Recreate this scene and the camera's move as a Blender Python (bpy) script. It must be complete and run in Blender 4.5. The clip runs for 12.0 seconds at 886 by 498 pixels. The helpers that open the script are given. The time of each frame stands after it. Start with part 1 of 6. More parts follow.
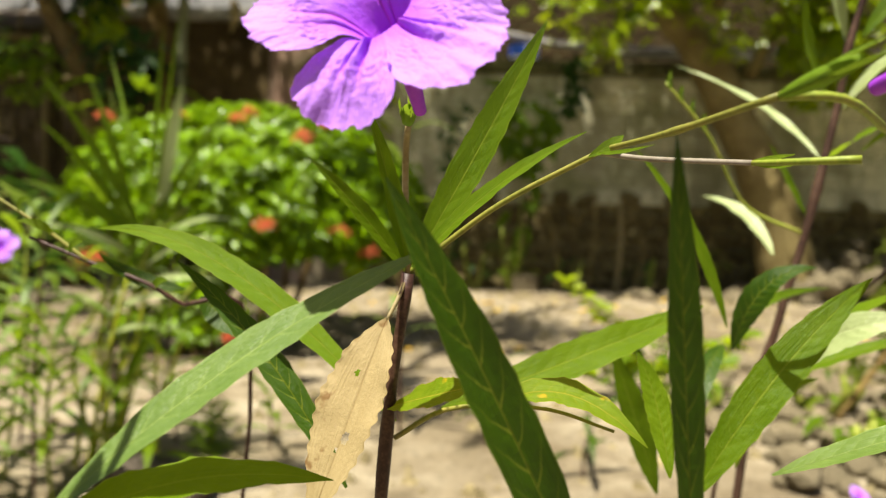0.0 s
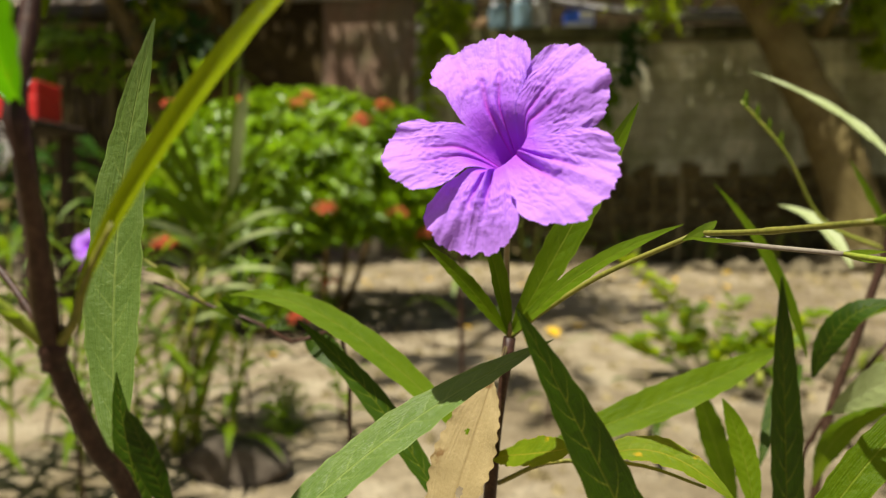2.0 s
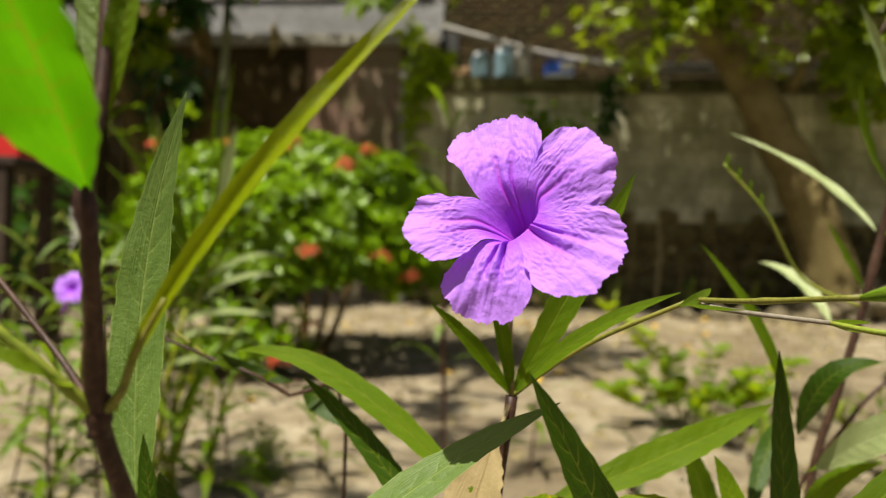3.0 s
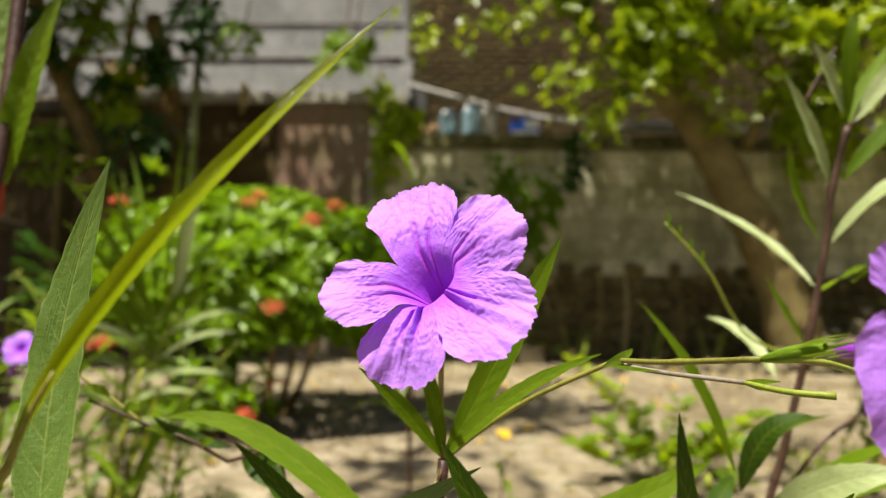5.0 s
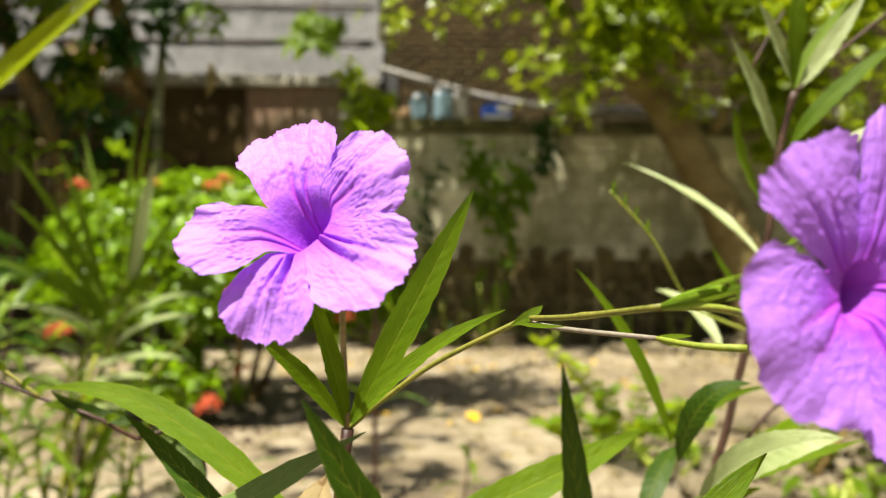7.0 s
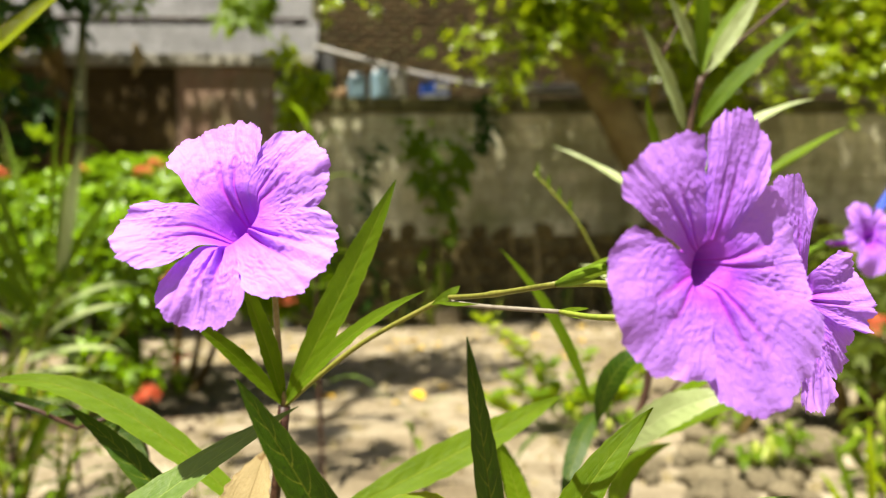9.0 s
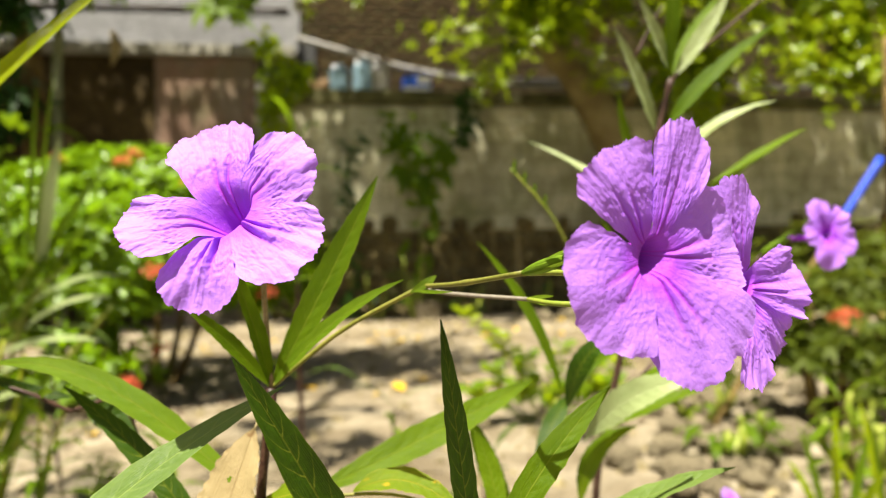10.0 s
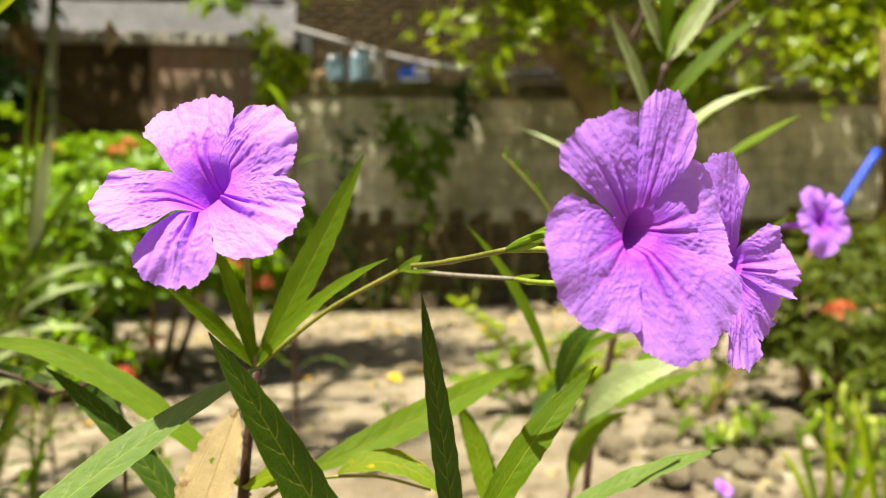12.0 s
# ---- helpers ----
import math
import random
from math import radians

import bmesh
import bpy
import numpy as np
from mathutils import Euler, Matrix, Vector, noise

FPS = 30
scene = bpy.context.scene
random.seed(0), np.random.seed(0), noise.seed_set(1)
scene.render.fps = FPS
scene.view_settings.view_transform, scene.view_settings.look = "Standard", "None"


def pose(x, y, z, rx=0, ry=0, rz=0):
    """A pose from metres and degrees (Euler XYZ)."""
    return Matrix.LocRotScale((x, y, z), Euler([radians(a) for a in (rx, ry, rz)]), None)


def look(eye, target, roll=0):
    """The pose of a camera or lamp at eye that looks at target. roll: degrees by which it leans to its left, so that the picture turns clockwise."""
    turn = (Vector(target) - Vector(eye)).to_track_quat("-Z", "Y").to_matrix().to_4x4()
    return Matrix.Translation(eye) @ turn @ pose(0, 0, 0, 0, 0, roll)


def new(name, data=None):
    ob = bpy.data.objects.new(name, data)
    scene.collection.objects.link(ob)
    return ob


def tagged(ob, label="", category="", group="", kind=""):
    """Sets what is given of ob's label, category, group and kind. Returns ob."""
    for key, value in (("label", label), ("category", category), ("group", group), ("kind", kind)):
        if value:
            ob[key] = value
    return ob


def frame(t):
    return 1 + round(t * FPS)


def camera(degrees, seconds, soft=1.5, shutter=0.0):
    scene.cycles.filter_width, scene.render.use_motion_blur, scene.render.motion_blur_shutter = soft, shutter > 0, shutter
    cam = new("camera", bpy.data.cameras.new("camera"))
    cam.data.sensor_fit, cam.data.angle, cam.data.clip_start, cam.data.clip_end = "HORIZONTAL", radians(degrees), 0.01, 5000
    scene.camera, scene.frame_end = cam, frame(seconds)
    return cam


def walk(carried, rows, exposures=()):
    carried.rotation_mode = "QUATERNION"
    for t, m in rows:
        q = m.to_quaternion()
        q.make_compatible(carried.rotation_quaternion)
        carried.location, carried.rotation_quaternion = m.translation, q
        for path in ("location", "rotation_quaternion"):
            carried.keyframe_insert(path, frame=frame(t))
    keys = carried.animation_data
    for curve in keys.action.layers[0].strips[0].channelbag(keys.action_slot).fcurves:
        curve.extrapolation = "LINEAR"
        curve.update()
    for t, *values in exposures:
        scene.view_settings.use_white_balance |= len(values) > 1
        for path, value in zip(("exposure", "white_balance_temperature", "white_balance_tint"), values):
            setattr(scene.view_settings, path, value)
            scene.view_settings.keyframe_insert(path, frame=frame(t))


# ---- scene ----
cam = camera(67.84, 12.0, soft=1.15)
cam.data.dof.use_dof = True
cam.data.dof.focus_distance = 0.175
cam.data.dof.aperture_fstop = 11.0
PATH = [
    (0, (0.02998, 0.02557, 0.48021), (0.0224, 2.0255, 0.4626), 1.44),
    (0.5, (0.02717, 0.02339, 0.49492), (-0.0175, 2.0228, 0.4810), 1.39),
    (1, (0.02521, 0.01938, 0.50186), (-0.0249, 2.0178, 0.4398), 1.10),
    (1.5, (0.02115, 0.00932, 0.50925), (-0.1348, 2.0021, 0.4417), 0.62),
    (2, (0.01534, 0.00824, 0.51090), (-0.1545, 1.9982, 0.4055), 0.32),
    (2.5, (0.00856, 0.00404, 0.51315), (-0.1433, 1.9970, 0.4418), 0.56),
    (3, (0.00733, -0.00099, 0.51704), (-0.1044, 1.9957, 0.5431), 1.14),
    (3.5, (0.00939, -0.00532, 0.52094), (-0.0753, 1.9905, 0.6182), 1.03),
    (5.5, (0.02450, -0.00115, 0.51850), (0.0144, 1.9891, 0.7150), 0.82),
    (6, (0.02842, 0.00316, 0.51554), (0.0317, 1.9946, 0.7005), 0.87),
    (6.5, (0.03467, 0.01027, 0.51643), (0.0610, 2.0030, 0.6852), 0.10),
    (7, (0.04269, 0.01329, 0.51159), (0.0976, 2.0070, 0.6601), 0.19),
    (9, (0.04778, -0.00349, 0.51241), (0.2756, 1.9817, 0.5973), -1.68),
    (9.5, (0.04760, -0.01733, 0.51256), (0.3098, 1.9633, 0.6040), -2.33),
    (10, (0.04706, -0.01963, 0.51140), (0.3305, 1.9592, 0.5736), -1.43),
    (10.5, (0.04752, -0.01931, 0.50945), (0.3419, 1.9583, 0.5598), -1.52),
    (11, (0.04828, -0.02048, 0.50853), (0.3442, 1.9568, 0.5625), -1.55),
    (11.5, (0.04643, -0.01869, 0.50916), (0.3427, 1.9588, 0.5489), -1.25),
    (12, (0.05107, -0.01703, 0.50715), (0.3431, 1.9612, 0.5456), -1.21),
]
EXPOSURES = [(0.0, 0.95, 6850, 10), (1.0, 0.80, 6850, 10), (1.5, 0.48, 6850, 10), (2.5, 0.42, 6850, 10), (3.5, 0.50, 6850, 10), (5.5, 0.76, 6850, 10), (7.0, 1.0, 6850, 10), (9.0, 1.12, 6850, 10), (12.0, 1.06, 6850, 10)]
walk(cam, [(t, look(eye, target, roll)) for t, eye, target, roll in PATH], EXPOSURES)

# ---- light: sun near the zenith, clear sky ----
SUN_EL, SUN_AZ = radians(71), radians(-150)      # azimuth from +y, positive towards +x
world = bpy.data.worlds.new("sky")
scene.world = world
world.use_nodes = True
wn = world.node_tree.nodes
sky = wn.new("ShaderNodeTexSky")
sky.sky_type, sky.sun_disc = "NISHITA", False
sky.sun_elevation, sky.sun_rotation = SUN_EL, SUN_AZ
sky.air_density, sky.dust_density, sky.ozone_density = 1.0, 2.5, 0.4
wn["Background"].inputs["Strength"].default_value = 0.048
world.node_tree.links.new(sky.outputs[0], wn["Background"].inputs["Color"])
sun = new("sun", bpy.data.lights.new("sun", "SUN"))
sun.data.energy, sun.data.angle, sun.data.color = 6.4, radians(0.53), (1.0, 0.95, 0.86)
sun_from = Vector((math.sin(SUN_AZ) * math.cos(SUN_EL), math.cos(SUN_AZ) * math.cos(SUN_EL), math.sin(SUN_EL)))
sun.matrix_world = look(tuple(sun_from * 30), (0, 0, 0))

# ---- materials ----
def shader(name):
    m = bpy.data.materials.new(name)
    m.use_nodes = True
    return m, m.node_tree.nodes, m.node_tree.links, m.node_tree.nodes["Principled BSDF"]


def noise_node(n, l, scale, detail=4.0, rough=0.55, coord="Object"):
    tc = n.new("ShaderNodeTexCoord")
    t = n.new("ShaderNodeTexNoise")
    t.inputs["Scale"].default_value, t.inputs["Detail"].default_value, t.inputs["Roughness"].default_value = scale, detail, rough
    l.new(tc.outputs[coord], t.inputs["Vector"])
    return t


def ramp_node(n, l, fac, stops):
    r = n.new("ShaderNodeValToRGB")
    e = r.color_ramp.elements
    while len(e) < len(stops):
        e.new(0.5)
    for k, (p, c) in enumerate(stops):
        e[k].position, e[k].color = p, (*c, 1)
    l.new(fac, r.inputs[0])
    return r


def mix_node(n, l, fac, a, b, mode="MIX"):
    m = n.new("ShaderNodeMix")
    m.data_type, m.blend_type = "RGBA", mode
    for sock, val in ((m.inputs[0], fac), (m.inputs[6], a), (m.inputs[7], b)):
        if isinstance(val, (int, float)):
            sock.default_value = val
        elif isinstance(val, tuple):
            sock.default_value = (*val, 1)
        else:
            l.new(val, sock)
    return m.outputs[2]


def math_node(n, l, op, a, b=0.0, c=0.0):
    m = n.new("ShaderNodeMath")
    m.operation = op
    for sock, val in zip(m.inputs, (a, b, c)):
        if isinstance(val, (int, float)):
            sock.default_value = val
        else:
            l.new(val, sock)
    return m.outputs[0]


def bump_node(n, l, bsdf, height, strength, distance):
    b = n.new("ShaderNodeBump")
    b.inputs["Strength"].default_value, b.inputs["Distance"].default_value = strength, distance
    l.new(height, b.inputs["Height"])
    l.new(b.outputs[0], bsdf.inputs["Normal"])
    return b


def rough_surface(name, dark, mid, light, coarse, fine, roughness, bump, depth, piece=0.0):
    """Stone, soil, bark, plaster: colour at two scales, relief, and a shade of its own for each piece."""
    m, n, l, b = shader(name)
    a, f = noise_node(n, l, coarse, 5), noise_node(n, l, fine, 6, 0.65)
    h = math_node(n, l, "MULTIPLY_ADD", f.outputs[0], 0.5, math_node(n, l, "MULTIPLY", a.outputs[0], 0.5))
    c = ramp_node(n, l, h, [(0.36, dark), (0.5, mid), (0.64, light)]).outputs[0]
    if piece:
        o = n.new("ShaderNodeObjectInfo")
        g = n.new("ShaderNodeNewGeometry")
        r = math_node(n, l, "FRACT", math_node(n, l, "ADD", o.outputs["Random"], g.outputs["Random Per Island"]))
        v = n.new("ShaderNodeHueSaturation")
        l.new(math_node(n, l, "MULTIPLY_ADD", r, piece, 1 - piece / 2), v.inputs["Value"])
        l.new(c, v.inputs["Color"])
        c = v.outputs[0]
    l.new(c, b.inputs["Base Color"])
    b.inputs["Roughness"].default_value = roughness
    b.inputs["Specular IOR Level"].default_value = 0.25
    bump_node(n, l, b, f.outputs[0], bump, depth)
    return m


def plain(name, colour, roughness=0.5, metal=0.0, wear=0.15, scale=30):
    m, n, l, b = shader(name)
    t = noise_node(n, l, scale, 5)
    c = mix_node(n, l, t.outputs[0], tuple(x * (1 - wear) for x in colour), tuple(min(1, x * (1 + wear)) for x in colour))
    l.new(c, b.inputs["Base Color"])
    b.inputs["Roughness"].default_value, b.inputs["Metallic"].default_value = roughness, metal
    return m


def leaf_surface(name, dark, light, rib, glow, through_amount=0.4, gloss=0.4, vein=13.0, spot=None, sheen=0.14, lines=0.22, glow_share=0.6):
    """Leaf blade: UV runs along (u) and across (v) it; midrib, swept side veins, pucker, patches, light that passes through."""
    m, n, l, b = shader(name)
    tc = n.new("ShaderNodeTexCoord")
    sep = n.new("ShaderNodeSeparateXYZ")
    l.new(tc.outputs["UV"], sep.inputs[0])
    u, v = sep.outputs[0], sep.outputs[1]
    away = math_node(n, l, "ABSOLUTE", math_node(n, l, "SUBTRACT", v, 0.5))
    patch, fine = noise_node(n, l, 90, 4), noise_node(n, l, 750, 4, 0.65)
    # long faint streaks along the blade
    mp = n.new("ShaderNodeMapping")
    mp.inputs["Scale"].default_value = (3, 22, 1)
    l.new(tc.outputs["UV"], mp.inputs[0])
    st = n.new("ShaderNodeTexNoise")
    st.inputs["Scale"].default_value, st.inputs["Detail"].default_value = 1.0, 4.0
    l.new(mp.outputs[0], st.inputs["Vector"])
    o, g = n.new("ShaderNodeObjectInfo"), n.new("ShaderNodeNewGeometry")
    rnd = math_node(n, l, "FRACT", math_node(n, l, "ADD", o.outputs["Random"], g.outputs["Random Per Island"]))
    var = math_node(n, l, "ADD", math_node(n, l, "MULTIPLY", patch.outputs[0], 0.35), math_node(n, l, "MULTIPLY_ADD", st.outputs[0], 0.45, math_node(n, l, "MULTIPLY", fine.outputs[0], 0.30)))
    tone = math_node(n, l, "MULTIPLY_ADD", rnd, 0.5, math_node(n, l, "MULTIPLY_ADD", var, 2.2, -0.95))
    c = mix_node(n, l, tone, dark, light)
    # side veins sweep towards the tip in an uneven arc
    bend = math_node(n, l, "MULTIPLY_ADD", math_node(n, l, "MULTIPLY", away, away), 0.22, math_node(n, l, "MULTIPLY", away, 0.10))
    jog = math_node(n, l, "MULTIPLY_ADD", patch.outputs[0], 0.05, math_node(n, l, "SUBTRACT", u, bend))
    side = math_node(n, l, "MULTIPLY", math_node(n, l, "GREATER_THAN", v, 0.5), 2.6)
    wav = math_node(n, l, "SINE", math_node(n, l, "MULTIPLY_ADD", jog, vein * 6.283, side))
    line = math_node(n, l, "MINIMUM", math_node(n, l, "MAXIMUM", math_node(n, l, "MULTIPLY_ADD", wav, 14.0, -13.0), 0.0), 1.0)
    reach = math_node(n, l, "MAXIMUM", math_node(n, l, "MULTIPLY_ADD", away, -2.0, 1.0), 0.0)
    c = mix_node(n, l, math_node(n, l, "MULTIPLY", math_node(n, l, "MULTIPLY", line, reach), lines), c, rib)
    mid = math_node(n, l, "SUBTRACT", 1.0, math_node(n, l, "MINIMUM", math_node(n, l, "MULTIPLY", away, 30.0), 1.0))
    c = mix_node(n, l, math_node(n, l, "MULTIPLY", mid, 0.6), c, rib)
    rim = math_node(n, l, "MULTIPLY", math_node(n, l, "GREATER_THAN", away, 0.475), 0.35)
    c = mix_node(n, l, rim, c, rib)
    if spot:
        big = noise_node(n, l, 140, 3)
        c = mix_node(n, l, ramp_node(n, l, big.outputs[0], [(0.62, (0, 0, 0)), (0.70, (1, 1, 1))]).outputs[0], c, spot)
    l.new(c, b.inputs["Base Color"])
    l.new(math_node(n, l, "MULTIPLY_ADD", fine.outputs[0], 0.2, gloss - 0.1), b.inputs["Roughness"])
    b.inputs["Specular IOR Level"].default_value = sheen
    pucker = math_node(n, l, "MULTIPLY", math_node(n, l, "MULTIPLY", wav, reach), -0.11)
    hgt = math_node(n, l, "ADD", math_node(n, l, "MULTIPLY_ADD", fine.outputs[0], 0.35, pucker), math_node(n, l, "MULTIPLY_ADD", st.outputs[0], 0.5, math_node(n, l, "MULTIPLY", mid, -0.2)))
    bump_node(n, l, b, hgt, 0.85, 0.0009)
    tr = n.new("ShaderNodeBsdfTranslucent")
    l.new(mix_node(n, l, glow_share, c, glow), tr.inputs[0])
    mx = n.new("ShaderNodeMixShader")
    mx.inputs[0].default_value = through_amount
    l.new(b.outputs[0], mx.inputs[1])
    l.new(tr.outputs[0], mx.inputs[2])
    l.new(mx.outputs[0], n["Material Output"].inputs["Surface"])
    return m


def petal_surface():
    m, n, l, b = shader("petal_violet")
    tc = n.new("ShaderNodeTexCoord")
    sep = n.new("ShaderNodeSeparateXYZ")
    l.new(tc.outputs["UV"], sep.inputs[0])
    u, v = sep.outputs[0], sep.outputs[1]
    crepe = noise_node(n, l, 560, 5, 0.6)
    # fine radial veins across the blade
    st = n.new("ShaderNodeTexNoise")
    st.inputs["Scale"].default_value, st.inputs["Detail"].default_value = 1.0, 3.0
    mp = n.new("ShaderNodeMapping")
    mp.inputs["Scale"].default_value = (5, 46, 1)
    l.new(tc.outputs["UV"], mp.inputs[0])
    l.new(mp.outputs[0], st.inputs["Vector"])
    base = ramp_node(n, l, u, [(0.0, (0.24, 0.02, 0.36)), (0.10, (0.40, 0.065, 0.70)), (0.24, (0.41, 0.10, 0.84)), (0.36, (0.495, 0.18, 0.96)), (0.75, (0.555, 0.25, 1.0)), (1.0, (0.58, 0.28, 1.0))]).outputs[0]
    away = math_node(n, l, "ABSOLUTE", math_node(n, l, "SUBTRACT", v, 0.5))
    # the two dark furrows that run from the throat to mid-petal
    fur = math_node(n, l, "SUBTRACT", 1.0, math_node(n, l, "MINIMUM", math_node(n, l, "MULTIPLY", math_node(n, l, "ABSOLUTE", math_node(n, l, "SUBTRACT", away, 0.10)), 22.0), 1.0))
    fade = math_node(n, l, "MINIMUM", math_node(n, l, "MAXIMUM", math_node(n, l, "MULTIPLY", math_node(n, l, "SUBTRACT", 0.68, u), 2.6), 0.0), 1.0)
    c = mix_node(n, l, math_node(n, l, "MULTIPLY", math_node(n, l, "MULTIPLY", fur, fade), 0.7), base, (0.42, 0.015, 0.46))
    vein = ramp_node(n, l, st.outputs[0], [(0.42, (1, 1, 1)), (0.52, (0, 0, 0))]).outputs[0]
    c = mix_node(n, l, math_node(n, l, "MULTIPLY", vein, 0.03), c, (0.30, 0.08, 0.62))
    l.new(c, b.inputs["Base Color"])
    b.inputs["Roughness"].default_value = 0.55
    b.inputs["Specular IOR Level"].default_value = 0.22
    h = math_node(n, l, "MULTIPLY_ADD", st.outputs[0], 0.45, crepe.outputs[0])
    bump_node(n, l, b, h, 0.55, 0.0007)
    tr = n.new("ShaderNodeBsdfTranslucent")
    l.new(mix_node(n, l, 0.75, c, (0.50, 0.10, 1.0)), tr.inputs[0])
    mx = n.new("ShaderNodeMixShader")
    thin = ramp_node(n, l, u, [(0.05, (0.08, 0.08, 0.08)), (0.40, (0.34, 0.34, 0.34))]).outputs[0]
    l.new(thin, mx.inputs[0])
    l.new(b.outputs[0], mx.inputs[1])
    l.new(tr.outputs[0], mx.inputs[2])
    l.new(mx.outputs[0], n["Material Output"].inputs["Surface"])
    return m


PETAL = petal_surface()
LEAF = leaf_surface("leaf_green", (0.04872, 0.11, 0.003), (0.11368, 0.19, 0.005), (0.235, 0.29, 0.03), (0.2668, 0.4, 0.008), 0.45, 0.42)
LEAF_YOUNG = leaf_surface("leaf_yellow_green", (0.08214, 0.16744, 0.00551), (0.14226, 0.22776, 0.00918), (0.275, 0.307, 0.0459), (0.31376, 0.44096, 0.0138), 0.45, 0.45)
LEAF_PALE = leaf_surface("leaf_pale_underside", (0.078, 0.142, 0.022), (0.152, 0.228, 0.046), (0.25, 0.33, 0.08), (0.24, 0.38, 0.018), 0.26, 0.42, lines=0.4, sheen=0.4)
# the sky's sheen on the blade is put into this pale base colour
LEAF_SHEEN = leaf_surface("leaf_painted_sheen", (0.25, 0.32, 0.12), (0.40, 0.47, 0.21), (0.46, 0.52, 0.26), (0.36, 0.48, 0.07), 0.25, 0.34, lines=0.2, sheen=0.5)
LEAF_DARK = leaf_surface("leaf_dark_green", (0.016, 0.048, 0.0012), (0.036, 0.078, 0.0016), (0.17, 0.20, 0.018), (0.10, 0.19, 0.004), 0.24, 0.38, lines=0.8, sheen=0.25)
LEAF_SPOT = leaf_surface("leaf_yellowing", (0.083, 0.162, 0.00612), (0.166, 0.238, 0.0102), (0.415, 0.357, 0.0408), (0.415, 0.442, 0.0153), 0.42, 0.45, 9, (0.436, 0.306, 0.0153))
LEAF_DEAD = leaf_surface("leaf_dry_tan", (0.277, 0.211, 0.0935), (0.361, 0.288, 0.14), (0.235, 0.171, 0.0723), (0.353, 0.27, 0.111), 0.22, 0.6, 5, (0.19, 0.115, 0.045), lines=0.12)
LEAF_BUSH = leaf_surface("leaf_glossy_bush", (0.01176, 0.052, 0.00048), (0.2268, 0.3952, 0.0016), (0.2, 0.28, 0.0064), (0.3528, 0.5824, 0.0048), 0.14, 0.26, 5, sheen=0.2)
LEAF_OLIVE = leaf_surface("leaf_olive", (0.0305, 0.055, 0.0036), (0.0915, 0.12, 0.0084), (0.146, 0.16, 0.018), (0.244, 0.28, 0.018), 0.3, 0.5, 5)
LEAF_TREE = leaf_surface("leaf_tree", (0.0648, 0.135, 0.0032), (0.27, 0.367, 0.0048), (0.216, 0.292, 0.02), (0.54, 0.626, 0.0112), 0.48, 0.2, 5, sheen=0.22)
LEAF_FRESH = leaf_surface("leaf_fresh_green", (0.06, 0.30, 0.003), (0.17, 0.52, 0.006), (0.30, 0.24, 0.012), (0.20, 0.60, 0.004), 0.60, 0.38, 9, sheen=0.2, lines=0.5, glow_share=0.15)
LEAF_LIME = leaf_surface("leaf_lime", (0.14, 0.248, 0.004), (0.324, 0.41, 0.008), (0.324, 0.432, 0.024), (0.583, 0.67, 0.012), 0.5, 0.2, 5, sheen=0.22)
# darker leaf copy: the shade of the background foliage is put into its colour
LEAF_SHADE = leaf_surface("leaf_shaded_green", (0.01067, 0.03869, 0.00432), (0.02663, 0.07093, 0.00648), (0.0555, 0.0868, 0.0144), (0.06661, 0.14144, 0.0072), 0.25, 0.4, 5)
LEAF_FALLEN = leaf_surface("leaf_fallen_yellow", (0.55, 0.317, 0.0192), (0.72, 0.48, 0.032), (0.6, 0.403, 0.064), (0.7, 0.432, 0.032), 0.2, 0.55, 4)
FLORET = leaf_surface("floret_coral", (0.527, 0.085, 0.0382), (0.68, 0.17, 0.0765), (0.595, 0.17, 0.085), (0.765, 0.17, 0.068), 0.35, 0.5, 2)
STEM_DARK = rough_surface("stem_purple_brown", (0.020, 0.010, 0.006), (0.048, 0.022, 0.014), (0.10, 0.055, 0.034), 60, 700, 0.45, 0.3, 0.0004)
STEM_GREEN = rough_surface("stem_green", (0.13, 0.19, 0.02), (0.22, 0.27, 0.03), (0.30, 0.30, 0.06), 50, 600, 0.5, 0.25, 0.0003)
STEM_LIME = rough_surface("stem_yellow_green", (0.20, 0.25, 0.012), (0.34, 0.38, 0.02), (0.46, 0.46, 0.05), 50, 600, 0.4, 0.25, 0.0003)
STEM_OLIVE = rough_surface("stem_olive", (0.10, 0.11, 0.018), (0.18, 0.18, 0.03), (0.25, 0.22, 0.05), 50, 600, 0.5, 0.25, 0.0003)
STEM_TAN = rough_surface("stem_tan", (0.176, 0.136, 0.048), (0.264, 0.216, 0.096), (0.336, 0.288, 0.16), 60, 600, 0.6, 0.25, 0.0003)
STEM_GREY = rough_surface("stem_dry_grey", (0.143, 0.124, 0.0863), (0.203, 0.18, 0.131), (0.255, 0.229, 0.176), 60, 600, 0.7, 0.25, 0.0003)
STEM_PINK = rough_surface("stem_pinkish", (0.03, 0.015, 0.010), (0.06, 0.032, 0.021), (0.11, 0.064, 0.042), 60, 500, 0.5, 0.25, 0.0003)
CALYX = leaf_surface("calyx_green", (0.10, 0.20, 0.012), (0.18, 0.29, 0.02), (0.3, 0.36, 0.08), (0.36, 0.5, 0.03), 0.3, 0.5, 3)
HAIR = plain("hair_white", (0.75, 0.74, 0.70), 0.6)
FILAMENT = plain("stamen_pale", (0.45, 0.20, 0.66), 0.5)
LITTER = rough_surface("litter_brown", (0.035, 0.022, 0.012), (0.075, 0.05, 0.026), (0.16, 0.11, 0.055), 30, 200, 0.9, 0.3, 0.001, 0.8)
